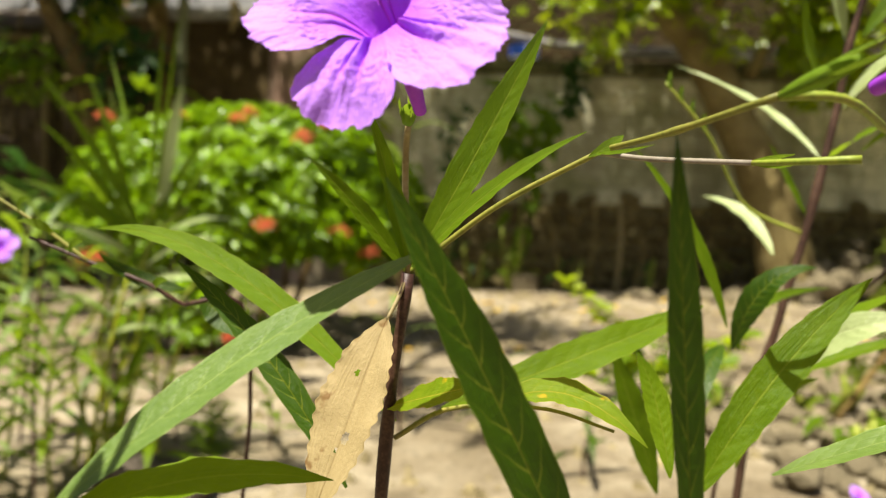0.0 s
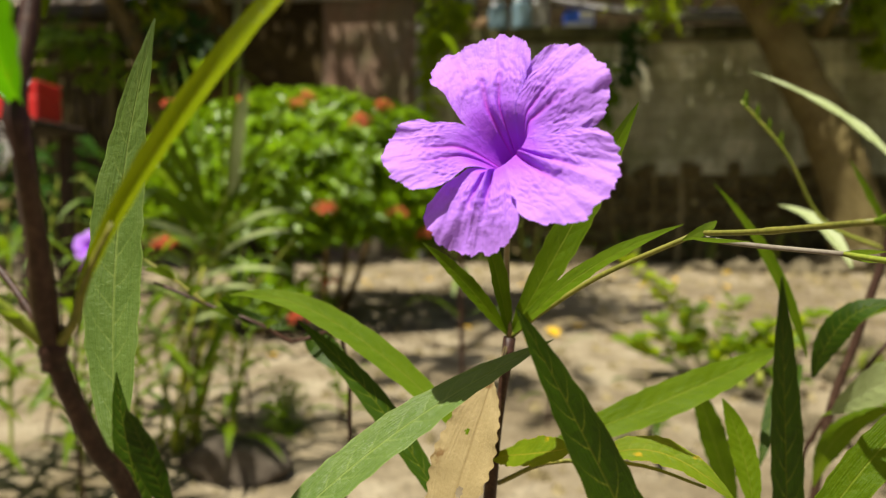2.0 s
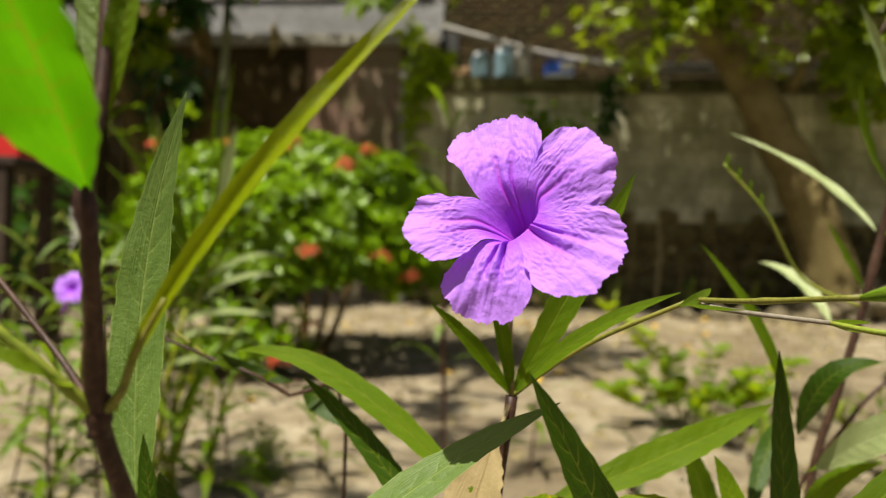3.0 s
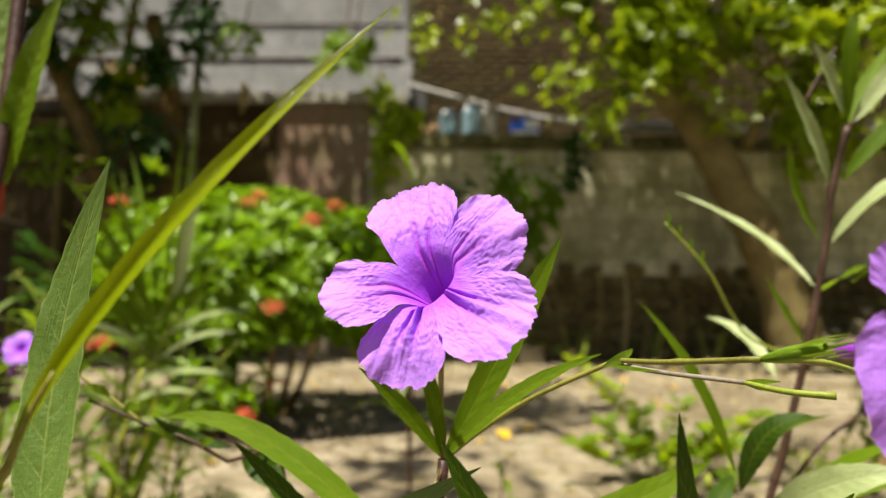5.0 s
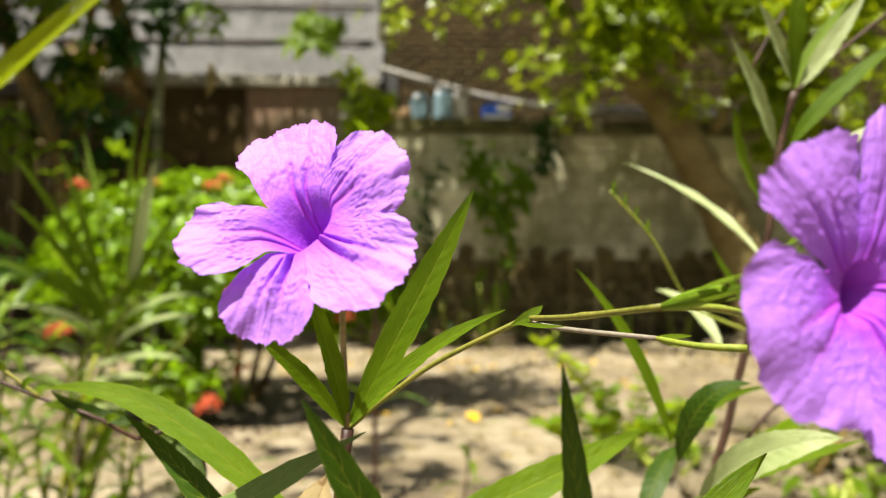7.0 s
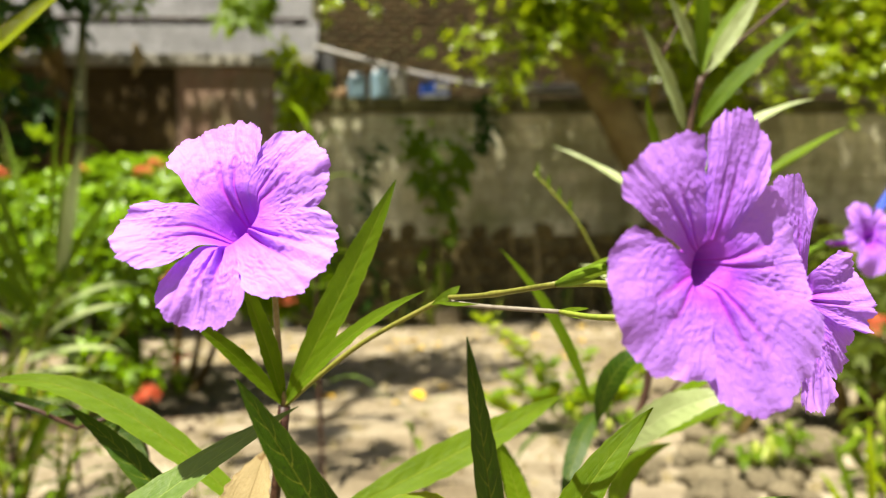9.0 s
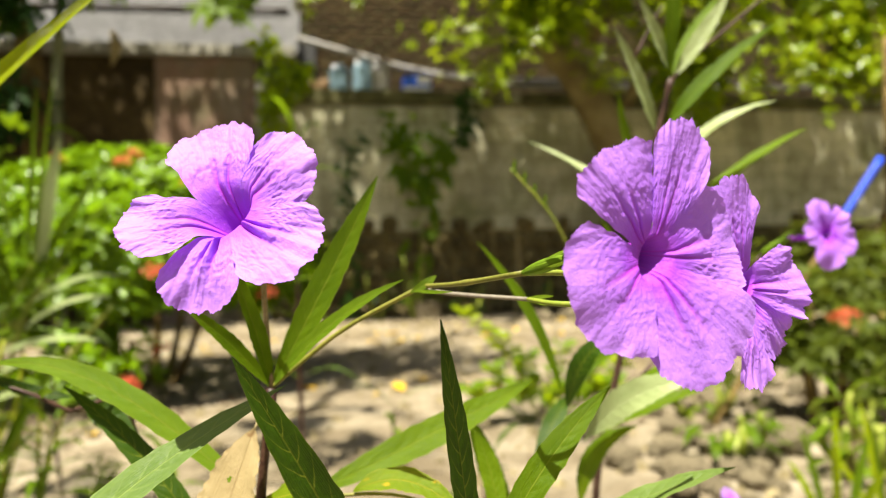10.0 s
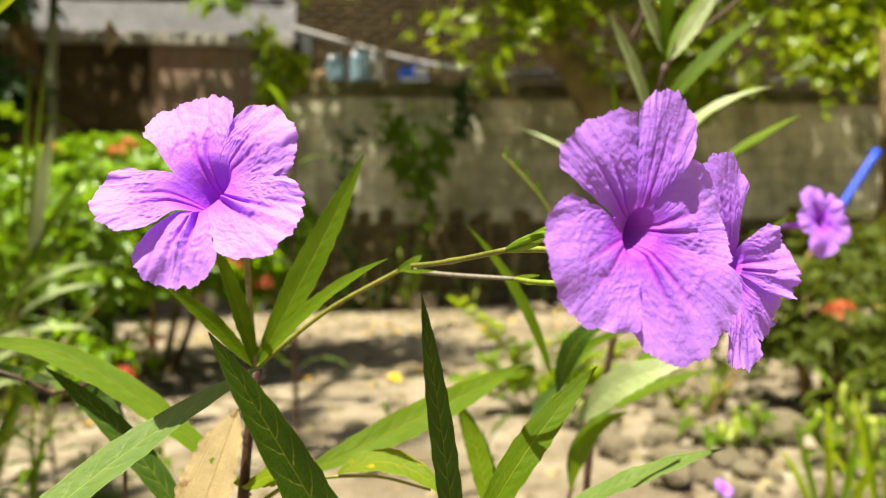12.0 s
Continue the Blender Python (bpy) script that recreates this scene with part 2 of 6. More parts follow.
BARK = rough_surface("bark_brown", (0.07, 0.045, 0.0144), (0.18, 0.12, 0.03744), (0.32, 0.23, 0.07488), 5, 40, 0.9, 0.9, 0.02)
BARK_PALE = rough_surface("bark_pale", (0.1074, 0.0779, 0.027), (0.1938, 0.1515, 0.0573), (0.2686, 0.2193, 0.0903), 4, 30, 0.9, 0.9, 0.02)
PEBBLE = rough_surface("pebble_tan", (0.093, 0.0715, 0.0328), (0.186, 0.151, 0.073), (0.272, 0.229, 0.121), 20, 90, 0.9, 0.5, 0.003, 0.5)
STONE = rough_surface("stone_pale", (0.066, 0.051, 0.027), (0.135, 0.112, 0.065), (0.205, 0.176, 0.109), 9, 60, 0.9, 0.6, 0.006, 0.5)
STONE_DARK = rough_surface("stone_mossy", (0.0374, 0.0289, 0.0108), (0.1105, 0.085, 0.0324), (0.255, 0.2125, 0.0881), 6, 40, 0.9, 0.7, 0.01, 0.6)
def wall_surface(name, dark, mid, light, damp, moss):
    """Old masonry: grain, broad damp stains that run down it, and dark moss."""
    m, n, l, b = shader(name)
    g = n.new("ShaderNodeNewGeometry")
    o = n.new("ShaderNodeObjectInfo")
    def tex(scale, detail, stretch=1.0):
        mp = n.new("ShaderNodeMapping")
        mp.inputs["Scale"].default_value = (1, 1, stretch)
        l.new(g.outputs["Position"], mp.inputs[0])
        t = n.new("ShaderNodeTexNoise")
        t.inputs["Scale"].default_value, t.inputs["Detail"].default_value, t.inputs["Roughness"].default_value = scale, detail, 0.62
        l.new(mp.outputs[0], t.inputs["Vector"])
        return t.outputs[0]
    fine, run, big = tex(34, 6), tex(2.6, 5, 0.35), tex(1.1, 5)
    c = ramp_node(n, l, fine, [(0.34, dark), (0.5, mid), (0.66, light)]).outputs[0]
    v = n.new("ShaderNodeHueSaturation")
    l.new(math_node(n, l, "MULTIPLY_ADD", o.outputs["Random"], 0.3, 0.85), v.inputs["Value"])
    l.new(c, v.inputs["Color"])
    c = mix_node(n, l, ramp_node(n, l, run, [(0.44, (0, 0, 0)), (0.62, (0.8, 0.8, 0.8))]).outputs[0], v.outputs[0], damp)
    c = mix_node(n, l, ramp_node(n, l, big, [(0.50, (0, 0, 0)), (0.66, (0.75, 0.75, 0.75))]).outputs[0], c, moss)
    l.new(c, b.inputs["Base Color"])
    b.inputs["Roughness"].default_value, b.inputs["Specular IOR Level"].default_value = 0.95, 0.2
    bump_node(n, l, b, fine, 0.6, 0.006)
    return m


BLOCK = wall_surface("concrete_block", (0.366, 0.3477, 0.2288), (0.6222, 0.6039, 0.4209), (0.8235, 0.8052, 0.5856), (0.2196, 0.2104, 0.1281), (0.183, 0.1921, 0.0824))
MORTAR = wall_surface("mortar", (0.198, 0.1815, 0.099), (0.33, 0.3135, 0.1815), (0.495, 0.4785, 0.297), (0.132, 0.1238, 0.0743), (0.1155, 0.1188, 0.0495))
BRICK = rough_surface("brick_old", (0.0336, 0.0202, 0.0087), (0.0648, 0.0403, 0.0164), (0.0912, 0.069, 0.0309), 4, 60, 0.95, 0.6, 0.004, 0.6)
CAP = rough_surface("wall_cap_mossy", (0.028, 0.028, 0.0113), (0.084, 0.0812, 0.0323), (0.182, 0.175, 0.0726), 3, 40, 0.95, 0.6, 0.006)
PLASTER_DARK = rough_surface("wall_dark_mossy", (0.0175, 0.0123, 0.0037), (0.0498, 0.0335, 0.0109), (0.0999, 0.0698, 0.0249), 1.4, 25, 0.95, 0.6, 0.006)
PLASTER_BROWN = wall_surface("wall_brown_render", (0.15, 0.09, 0.06), (0.22, 0.14, 0.10), (0.29, 0.20, 0.15), (0.19, 0.16, 0.115), (0.13, 0.12, 0.06))
WHITEWASH = rough_surface("white_sheet", (0.1422, 0.1422, 0.1374), (0.2275, 0.2275, 0.2228), (0.2939, 0.2939, 0.2939), 2.5, 25, 0.8, 0.3, 0.003)
PEACH = rough_surface("peach_render", (0.18, 0.11, 0.0544), (0.32, 0.21, 0.112), (0.44, 0.32, 0.176), 1.5, 25, 0.8, 0.3, 0.003)
BAMBOO = rough_surface("bamboo_grey", (0.078, 0.0595, 0.0193), (0.146, 0.114, 0.0415), (0.208, 0.169, 0.0662), 3, 50, 0.8, 0.4, 0.003, 0.4)
TIN = rough_surface("roof_rusty_tin", (0.22, 0.13, 0.08), (0.42, 0.32, 0.24), (0.55, 0.48, 0.4), 2, 30, 0.6, 0.2, 0.002)
DARK_WOOD = rough_surface("wood_dark", (0.0195, 0.0136, 0.009), (0.0455, 0.031, 0.021), (0.078, 0.0558, 0.039), 4, 50, 0.85, 0.4, 0.003)
PIPE_GREY = plain("pipe_grey", (0.27, 0.26, 0.22), 0.55, 0, 0.3, 8)
HOSE = plain("hose_pale_grey", (0.27, 0.26, 0.23), 0.5, 0, 0.25, 8)
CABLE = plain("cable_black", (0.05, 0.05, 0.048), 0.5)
BLUE = plain("plastic_blue", (0.02, 0.10, 0.62), 0.35, 0, 0.1)
BLUE_PIPE = plain("pipe_blue", (0.0, 0.055, 0.60), 0.5, 0, 0.1)
WHITE = plain("white_print", (0.75, 0.76, 0.78), 0.5, 0, 0.06)
RED = plain("plastic_red", (0.60, 0.025, 0.02), 0.45, 0, 0.15)
TEAL = plain("plastic_faded_teal", (0.17, 0.27, 0.32), 0.4, 0, 0.3, 12)

# ---- building kit ----
rng = random.Random(7)


def thing(name, at, label, category, group="", kind=""):
    """An Empty at the base of a thing made of parts."""
    ob = new(name)
    ob.location = at
    ob.empty_display_size = 0.02
    return tagged(ob, label, category, group, kind)


def part(name, mesh, material, parent=None, label=""):
    """One mesh object, built in world coordinates, under a thing or a part."""
    ob = new(name, mesh)
    if material and not mesh.materials:
        mesh.materials.append(material)
    if parent:
        ob.parent = parent
        if parent.data is None:
            ob.matrix_parent_inverse = Matrix.Translation(parent.location).inverted()
    return tagged(ob, label)


def mesh_of(name, verts, faces, uvs=None, smooth=True):
    me = bpy.data.meshes.new(name)
    me.from_pydata([tuple(v) for v in verts], [], faces)
    if uvs is not None:
        layer = me.uv_layers.new(name="UVMap")
        idx = np.empty(len(me.loops), dtype=np.int32)
        me.loops.foreach_get("vertex_index", idx)
        layer.data.foreach_set("uv", np.asarray(uvs, dtype=np.float32)[idx].ravel())
    if smooth:
        me.polygons.foreach_set("use_smooth", [True] * len(me.polygons))
    me.update()
    return me


def bm_mesh(name, bm, smooth=False):
    me = bpy.data.meshes.new(name)
    bmesh.ops.recalc_face_normals(bm, faces=bm.faces)
    bm.to_mesh(me)
    bm.free()
    if smooth:
        me.polygons.foreach_set("use_smooth", [True] * len(me.polygons))
    return me


def curve_points(pts, n):
    """n points on a smooth curve through pts."""
    p = [Vector(q) for q in pts]
    if len(p) == 2:
        return [p[0].lerp(p[1], k / (n - 1)) for k in range(n)]
    p = [2 * p[0] - p[1]] + p + [2 * p[-1] - p[-2]]
    out = []
    for k in range(n):
        s = k / (n - 1) * (len(p) - 3)
        i = min(int(s), len(p) - 4)
        t = s - i
        a, b, c, d = p[i:i + 4]
        out.append(0.5 * (2 * b + (c - a) * t + (2 * a - 5 * b + 4 * c - d) * t * t + (3 * b - a - 3 * c + d) * t ** 3))
    return out


def tube(pts, r0, r1=None, n=None, sides=8, knots=(), wob=0.0, shut=True):
    """A tapering round stem along pts; knots: fractions at which it swells."""
    r1 = r0 if r1 is None else r1
    n = n or max(6, 6 * (len(pts) - 1))
    c = curve_points(pts, n)
    verts, faces, uvs = [], [], []
    side = None
    for k, q in enumerate(c):
        d = (c[min(k + 1, n - 1)] - c[max(k - 1, 0)]).normalized()
        if side is None:
            side = d.orthogonal().normalized()
        side = (side - d * side.dot(d)).normalized()
        other = d.cross(side)
        s = k / (n - 1)
        r = r0 + (r1 - r0) * s
        for kn in knots:
            r *= 1 + 0.32 * math.exp(-((s - kn) * n * 0.9) ** 2)
        for j in range(sides):
            a = 2 * math.pi * j / sides
            rr = r * (1 + wob * noise.noise(q * (0.6 / max(r, 1e-4)) + Vector((a, 0, 0))))
            verts.append(q + rr * (math.cos(a) * side + math.sin(a) * other))
            uvs.append((s, j / sides))
    for k in range(n - 1):
        for j in range(sides):
            a, b = k * sides + j, k * sides + (j + 1) % sides
            faces.append((a, b, b + sides, a + sides))
    if shut:
        faces.append(tuple(range(sides - 1, -1, -1)))
        faces.append(tuple(range((n - 1) * sides, n * sides)))
    return mesh_of("stem", verts, faces, uvs)


def blade(base, mid, tip, width, hint=(0, -1, 0.5), fold=0.18, wave=0.05, peak=0.85, n=26, m=8, seed=0, blunt=0.0, twist=0.0, taper=0.85):
    """A lance-shaped leaf from base over mid to tip. hint: where its upper side looks."""
    b, c, t = Vector(base), Vector(mid), Vector(tip)
    q = 2 * c - 0.5 * (b + t)
    hint = Vector(hint).normalized()
    verts, faces, uvs = [], [], []
    for k in range(n + 1):
        s = k / n
        p = (1 - s) ** 2 * b + 2 * s * (1 - s) * q + s * s * t
        d = (2 * (1 - s) * (q - b) + 2 * s * (t - q)).normalized()
        h = Matrix.Rotation(twist * (s - 0.5), 3, d) @ hint
        side = d.cross(h)
        side = side.normalized() if side.length > 1e-4 else d.orthogonal().normalized()
        up = side.cross(d)
        w = width * (math.sin(math.pi * min(1, s) ** peak) ** (taper - 0.4 * blunt) if 0 < s < 1 else 0.0)
        w = max(w, width * 0.06 * (1 - s) + 0.0003)
        for j in range(m + 1):
            v = 2 * j / m - 1
            edge = wave * width * abs(v) ** 1.5 * (math.sin(s * 23 + seed * 1.7 + v) * 0.6 + noise.noise(Vector((s * 9, v * 1.3, seed * 3.1))))
            serr = 1 + 0.05 * abs(v) ** 6 * math.sin(s * 95 + seed)
            verts.append(p + side * (0.5 * w * v * serr) + up * (fold * 0.5 * w * abs(v) ** 1.2 + edge * min(1, w / width)))
            uvs.append((s, 0.5 + 0.5 * v))
    for k in range(n):
        for j in range(m):
            a = k * (m + 1) + j
            faces.append((a, a + 1, a + m + 2, a + m + 1))
    return mesh_of("leaf", verts, faces, uvs)


leaf_count = [0]


def leaf(plant, base, mid, tip, width, material=None, hint=(0, -1, 0.5), label="", **kw):
    leaf_count[0] += 1
    return part("leaf", blade(base, mid, tip, width, hint, seed=leaf_count[0], **kw), material or LEAF, plant, label)


def foliage(spots, length, width, spread=0.5, per=6, droop=0.2, seed=1, rows=3, vary=0.35):
    """Many small pointed leaves in rosettes: spots are (place, outward direction). One mesh."""
    r = random.Random(seed)
    verts, faces, uvs = [], [], []
    prof = {2: (0.0, 1.0, 0.0), 3: (0.12, 1.0, 0.72, 0.0), 4: (0.1, 0.85, 1.0, 0.6, 0.0)}[rows]
    for place, out in spots:
        place, out = Vector(place), Vector(out).normalized()
        side = out.orthogonal().normalized()
        turn = r.uniform(0, 6.28)
        for k in range(per):
            a = turn + 2 * math.pi * k / per + r.uniform(-0.4, 0.4)
            rad = Matrix.Rotation(a, 3, out) @ side
            lift = r.uniform(-0.15, 1.1) * (1 - spread) + spread * 0.25
            d = (rad + out * lift + Vector((0, 0, -droop * r.random()))).normalized()
            ln, wd = length * r.uniform(1 - vary, 1 + vary), width * r.uniform(1 - vary, 1 + vary)
            s = d.cross(out)
            if s.length < 0.05:
                s = d.orthogonal()
            s.normalize()
            up = s.cross(d)
            start = place + d * ln * 0.06
            i0 = len(verts)
            for q in range(rows + 1):
                f = q / rows
                p = start + d * ln * f - Vector((0, 0, 1)) * droop * ln * f * f * 0.6
                w = wd * prof[q] * 0.5
                verts += [p - s * w + up * w * 0.3, p, p + s * w + up * w * 0.3]
                uvs += [(f, 0), (f, 0.5), (f, 1)]
            for q in range(rows):
                b = i0 + q * 3
                faces += [(b, b + 1, b + 4, b + 3), (b + 1, b + 2, b + 5, b + 4)]
    return mesh_of("foliage", verts, faces, uvs)


def box(bm, lo, hi, bevel=0.0, jitter=0.0, r=None):
    lo, hi = Vector(lo), Vector(hi)
    vs = bmesh.ops.create_cube(bm, size=1.0)["verts"]
    for v in vs:
        v.co = Vector(((lo[i] + hi[i]) / 2 + v.co[i] * (hi[i] - lo[i]) for i in range(3)))
        if jitter:
            v.co += Vector([(r or rng).uniform(-jitter, jitter) for _ in range(3)])
    if bevel:
        es = list({e for v in vs for e in v.link_edges})
        bmesh.ops.bevel(bm, geom=es, offset=bevel, segments=1, affect="EDGES")


def box_mesh(lo, hi, bevel=0.0):
    bm = bmesh.new()
    box(bm, lo, hi, bevel)
    return bm_mesh("box", bm)


def rock_mesh(size, seed, sub=2, flat=0.7):
    bm = bmesh.new()
    bmesh.ops.create_icosphere(bm, subdivisions=sub, radius=0.5)
    r = random.Random(seed)
    sx, sy, sz = r.uniform(0.75, 1.25), r.uniform(0.7, 1.1), r.uniform(0.5, 0.8) * flat / 0.7
    off = Vector((r.uniform(0, 50), r.uniform(0, 50), seed))
    planes = [(Vector((r.gauss(0, 1), r.gauss(0, 1), r.gauss(0, 1))).normalized(), r.uniform(0.3, 0.42)) for _ in range(9)]
    for v in bm.verts:
        for nrm, dist in planes:
            over = v.co.dot(nrm) - dist
            if over > 0:
                v.co -= nrm * over * 0.9
        v.co *= 1 + 0.16 * noise.noise(v.co * 3 + off)
        v.co = Vector((v.co.x * sx, v.co.y * sy, v.co.z * sz)) * size
    return bm_mesh("stone", bm, smooth=False)


# ---- the flower ----
def even_petals(rows):
    """Petals of a small regular flower from (angle, length, width, curl) rows."""
    rows = sorted(rows)
    out = []
    for k, (ang, length, width, curl) in enumerate(rows):
        nxt = (rows[(k + 1) % len(rows)][0] - ang) % 360
        prv = (ang - rows[k - 1][0]) % 360
        out.append((ang, length, 0.003 - curl * length, nxt * 0.48, 0.78 * length, 0.003, prv * 0.48, 0.78 * length, 0.003, 0.0004 * (k % 2)))
    return out


def flower(plant, at, axis, petals, label, depth=0.011, tube_len=0.025, r0=0.0026, mouth=0.0135, ruffle=1.0, tube_end=None, sag=(0.003, -0.0025), fine=84, pucker=1.0, furrow=1.0):
    """A funnel flower: a tube that flares into five crinkled petals with frilled rims. Each petal: the angle, length and height of its tip,
    then on either side the angle from the tip to its corner, the corner's distance and height, and last how far it lies above its neighbours."""
    a = Vector(axis).normalized()
    e1 = Vector((0, 0, 1)).cross(a).normalized()
    e2 = a.cross(e1)
    o = Vector(at)
    slip = e1 * sag[0] + e2 * sag[1]
    lip_at = math.atan2(sag[1], sag[0])
    back = o - a * depth + slip
    end = Vector(tube_end) if tube_end else back - a * tube_len
    funnel = tube([end, end.lerp(back, 0.4), back - a * 0.006, back + a * 0.0003], 0.0016, r0, n=18, sides=16, shut=False)
    for q in funnel.uv_layers[0].data:
        q.uv = (0.06 * (1 - q.uv[0]), 0.25)
    body = part("flower", funnel, PETAL, plant, label)
    order = sorted(petals, key=lambda p: p[0])
    for k, (tip, length, htip, al, rl, hl, ar, rr, hr, layer) in enumerate(order):
        nx, pv = order[(k + 1) % len(order)], order[k - 1]
        gap_l = ((nx[0] - nx[6]) - (tip + al) + 180) % 360 - 180
        gap_r = ((tip - ar) - (pv[0] + pv[3]) + 180) % 360 - 180
        join_l, join_r = al + 0.5 * gap_l, ar + 0.5 * gap_r
        n, m = fine, fine
        verts, faces, uvs = [], [], []
        sd = k * 5.3 + tip * 0.37
        groove = furrow * (1.0 + 0.6 * math.sin(sd * 2.1))
        for i in range(n + 1):
            u = i / n
            for j in range(m + 1):
                v = 2 * j / m - 1
                w = abs(v)
                ang, rc, hc, join = (al, rl, hl, join_l) if v > 0 else (ar, rr, hr, join_r)
                rim = length + (rc - length) * (0.30 * w ** 1.6 + 0.70 * w ** 4.0)
                frill = 0.045 * noise.noise(Vector((v * 2.3, sd, 0))) + 0.034 * noise.noise(Vector((v * 6.5, sd, 4))) + 0.020 * noise.noise(Vector((v * 13, sd, 8))) + 0.022 * noise.noise(Vector((v * 37, sd, 2))) + 0.016 * noise.noise(Vector((v * 71, sd, 6)))
                r = r0 + (rim * (1 + frill * ruffle) - r0) * u
                # inside the mouth the petals are grown together; outside each keeps its own edges
                free = min(1.0, max(0.0, (r - 0.7 * mouth) / (0.9 * mouth)))
                free = free * free * (3 - 2 * free)
                swell = 1 + 0.07 * math.sin(math.pi * min(1, u * 1.1)) * free + 0.03 * free
                edge = 1 + 0.05 * free * noise.noise(Vector((u * 8, 3 if v > 0 else 5, sd)))
                th = radians(tip + v * (join * 1.02 * (1 - free) + ang * swell * edge * free))
                lip = mouth * (1 - 0.45 * max(0.0, math.cos(th - lip_at)))
                s = min(1.0, (r - r0) / (lip - r0))
                h = -depth * (1 - s) ** 2.0
                over = max(0.0, (r - 0.45 * mouth) / (length - 0.45 * mouth))
                h += over ** 1.15 * (hc + (htip - hc) * (1 - w * w)) + layer * free * (0.5 + 0.5 * w) * u
                # bulge of the blade, loose waves, blistered crepe and fans of veins
                h += 0.0016 * free * math.sin(math.pi * min(1, u)) * (1 - w * w)
                own = 1 - w ** 3 * (1 - min(1.0, max(0.0, (r - 0.72 * rc) / (0.3 * rc))))
                h += own * ruffle * u ** 1.6 * (0.0030 * noise.noise(Vector((v * 1.5, u * 1.6, sd))) + 0.0008 * noise.noise(Vector((v * 4, u * 2.6, sd + 9))))
                h += own * ruffle * u ** 4 * (0.0008 * noise.noise(Vector((v * 7, u * 2, sd + 3))))
                blister = math.exp(-((u - 0.52) / 0.17) ** 2)
                h += pucker * (0.00009 + 0.00036 * blister) * free * noise.noise(Vector((v * 11, u * 19, sd + 6)))
                h += pucker * 0.00014 * free * noise.noise(Vector((v * 21, u * 5, sd + 12)))
                # two furrows with a raised band between them
                out = max(0.0, min(1, (0.76 - u) * 3.0)) * min(1, u * 5)
                h -= 0.0009 * out * groove * math.exp(-((w - 0.20) / 0.07) ** 2)
                h += 0.0008 * out * groove * math.exp(-(v / 0.11) ** 2)
                verts.append(o + a * h + slip * (1 - s) ** 1.5 + (e1 * math.cos(th) + e2 * math.sin(th)) * r)
                uvs.append((u, 0.5 + 0.5 * v))
        for i in range(n):
            for j in range(m):
                q = i * (m + 1) + j
                faces.append((q, q + 1, q + m + 2, q + m + 1))
        part("petal", mesh_of("petal", verts, faces, uvs), PETAL, body)
    p0 = back + (e2 * 0.4 - e1) * 0.0011
    p1 = back + a * 0.0062 + e1 * 0.0006 + e2 * 0.0020
    part("stamen", tube([p0, p0.lerp(p1, 0.6) - e2 * 0.0009, p1], 0.0003, 0.00034, n=8, sides=6), FILAMENT, body, "pale thread-like stamen")
    return body, end


def calyx(plant, foot, head, width, label="bright green swollen calyx with pointed sepals"):
    """The swollen green cup that holds a flower's tube, with thin sepals."""
    foot, head = Vector(foot), Vector(head)
    d = head - foot
    c = curve_points([foot, head], 14)
    side = d.orthogonal().normalized()
    other = d.normalized().cross(side)
    verts, faces, uvs = [], [], []
    for k, p in enumerate(c):
        s = k / 13
        r = width * 0.5 * (0.25 + 0.75 * math.sin(math.pi * min(1, s * 0.9)) ** 0.8)
        for j in range(12):
            an = 6.2832 * j / 12
            rr = r * (1 + 0.10 * math.cos(5 * an))
            verts.append(p + rr * (math.cos(an) * side + math.sin(an) * other))
            uvs.append((s, j / 12))
    for k in range(13):
        for j in range(12):
            q, w = k * 12 + j, k * 12 + (j + 1) % 12
            faces.append((q, w, w + 12, q + 12))
    cup = part("calyx", mesh_of("calyx", verts, faces, uvs), CALYX, plant, label)
    for k in range(5):
        an = 6.2832 * k / 5
        rad = math.cos(an) * side + math.sin(an) * other
        b = foot + d * 0.55 + rad * width * 0.42
        t = head + d * 0.35 + rad * width * 0.55
        part("sepal", blade(b, b.lerp(t, 0.5) + rad * width * 0.08, t, width * 0.28, rad, n=8, m=2), CALYX, cup)
    return cup

# ---- the setting ----
def soil_surface():
    m, n, l, b = shader("soil_sandy")
    big, mid, fine = noise_node(n, l, 0.9, 5), noise_node(n, l, 7, 5), noise_node(n, l, 70, 6, 0.7)
    c = ramp_node(n, l, mid.outputs[0], [(0.34, (0.16, 0.129, 0.078)), (0.5, (0.262, 0.218, 0.14)), (0.66, (0.362, 0.314, 0.215))]).outputs[0]
    c = mix_node(n, l, ramp_node(n, l, big.outputs[0], [(0.46, (0, 0, 0)), (0.62, (1, 1, 1))]).outputs[0], c, (0.15, 0.118, 0.07))
    grit = ramp_node(n, l, fine.outputs[0], [(0.35, (0.5, 0.5, 0.5)), (0.5, (1, 1, 1)), (0.7, (1.15, 1.15, 1.15))]).outputs[0]
    l.new(mix_node(n, l, 0.8, c, grit, "MULTIPLY"), b.inputs["Base Color"])
    b.inputs["Roughness"].default_value = 0.95
    b.inputs["Specular IOR Level"].default_value = 0.15
    bump_node(n, l, b, math_node(n, l, "ADD", fine.outputs[0], math_node(n, l, "MULTIPLY", mid.outputs[0], 2.0)), 0.8, 0.012)
    return m


def ground_z(x, y):
    near = 1 / (1 + (max(0, abs(x) - 8) / 6) ** 2 + (max(0, abs(y - 3) - 7) / 6) ** 2)
    return near * (0.022 * noise.noise(Vector((x * 0.9, y * 0.9, 0))) + 0.012 * noise.noise(Vector((x * 3.1, y * 3.1, 5))) + 0.006 * noise.noise(Vector((x * 9, y * 9, 2))))


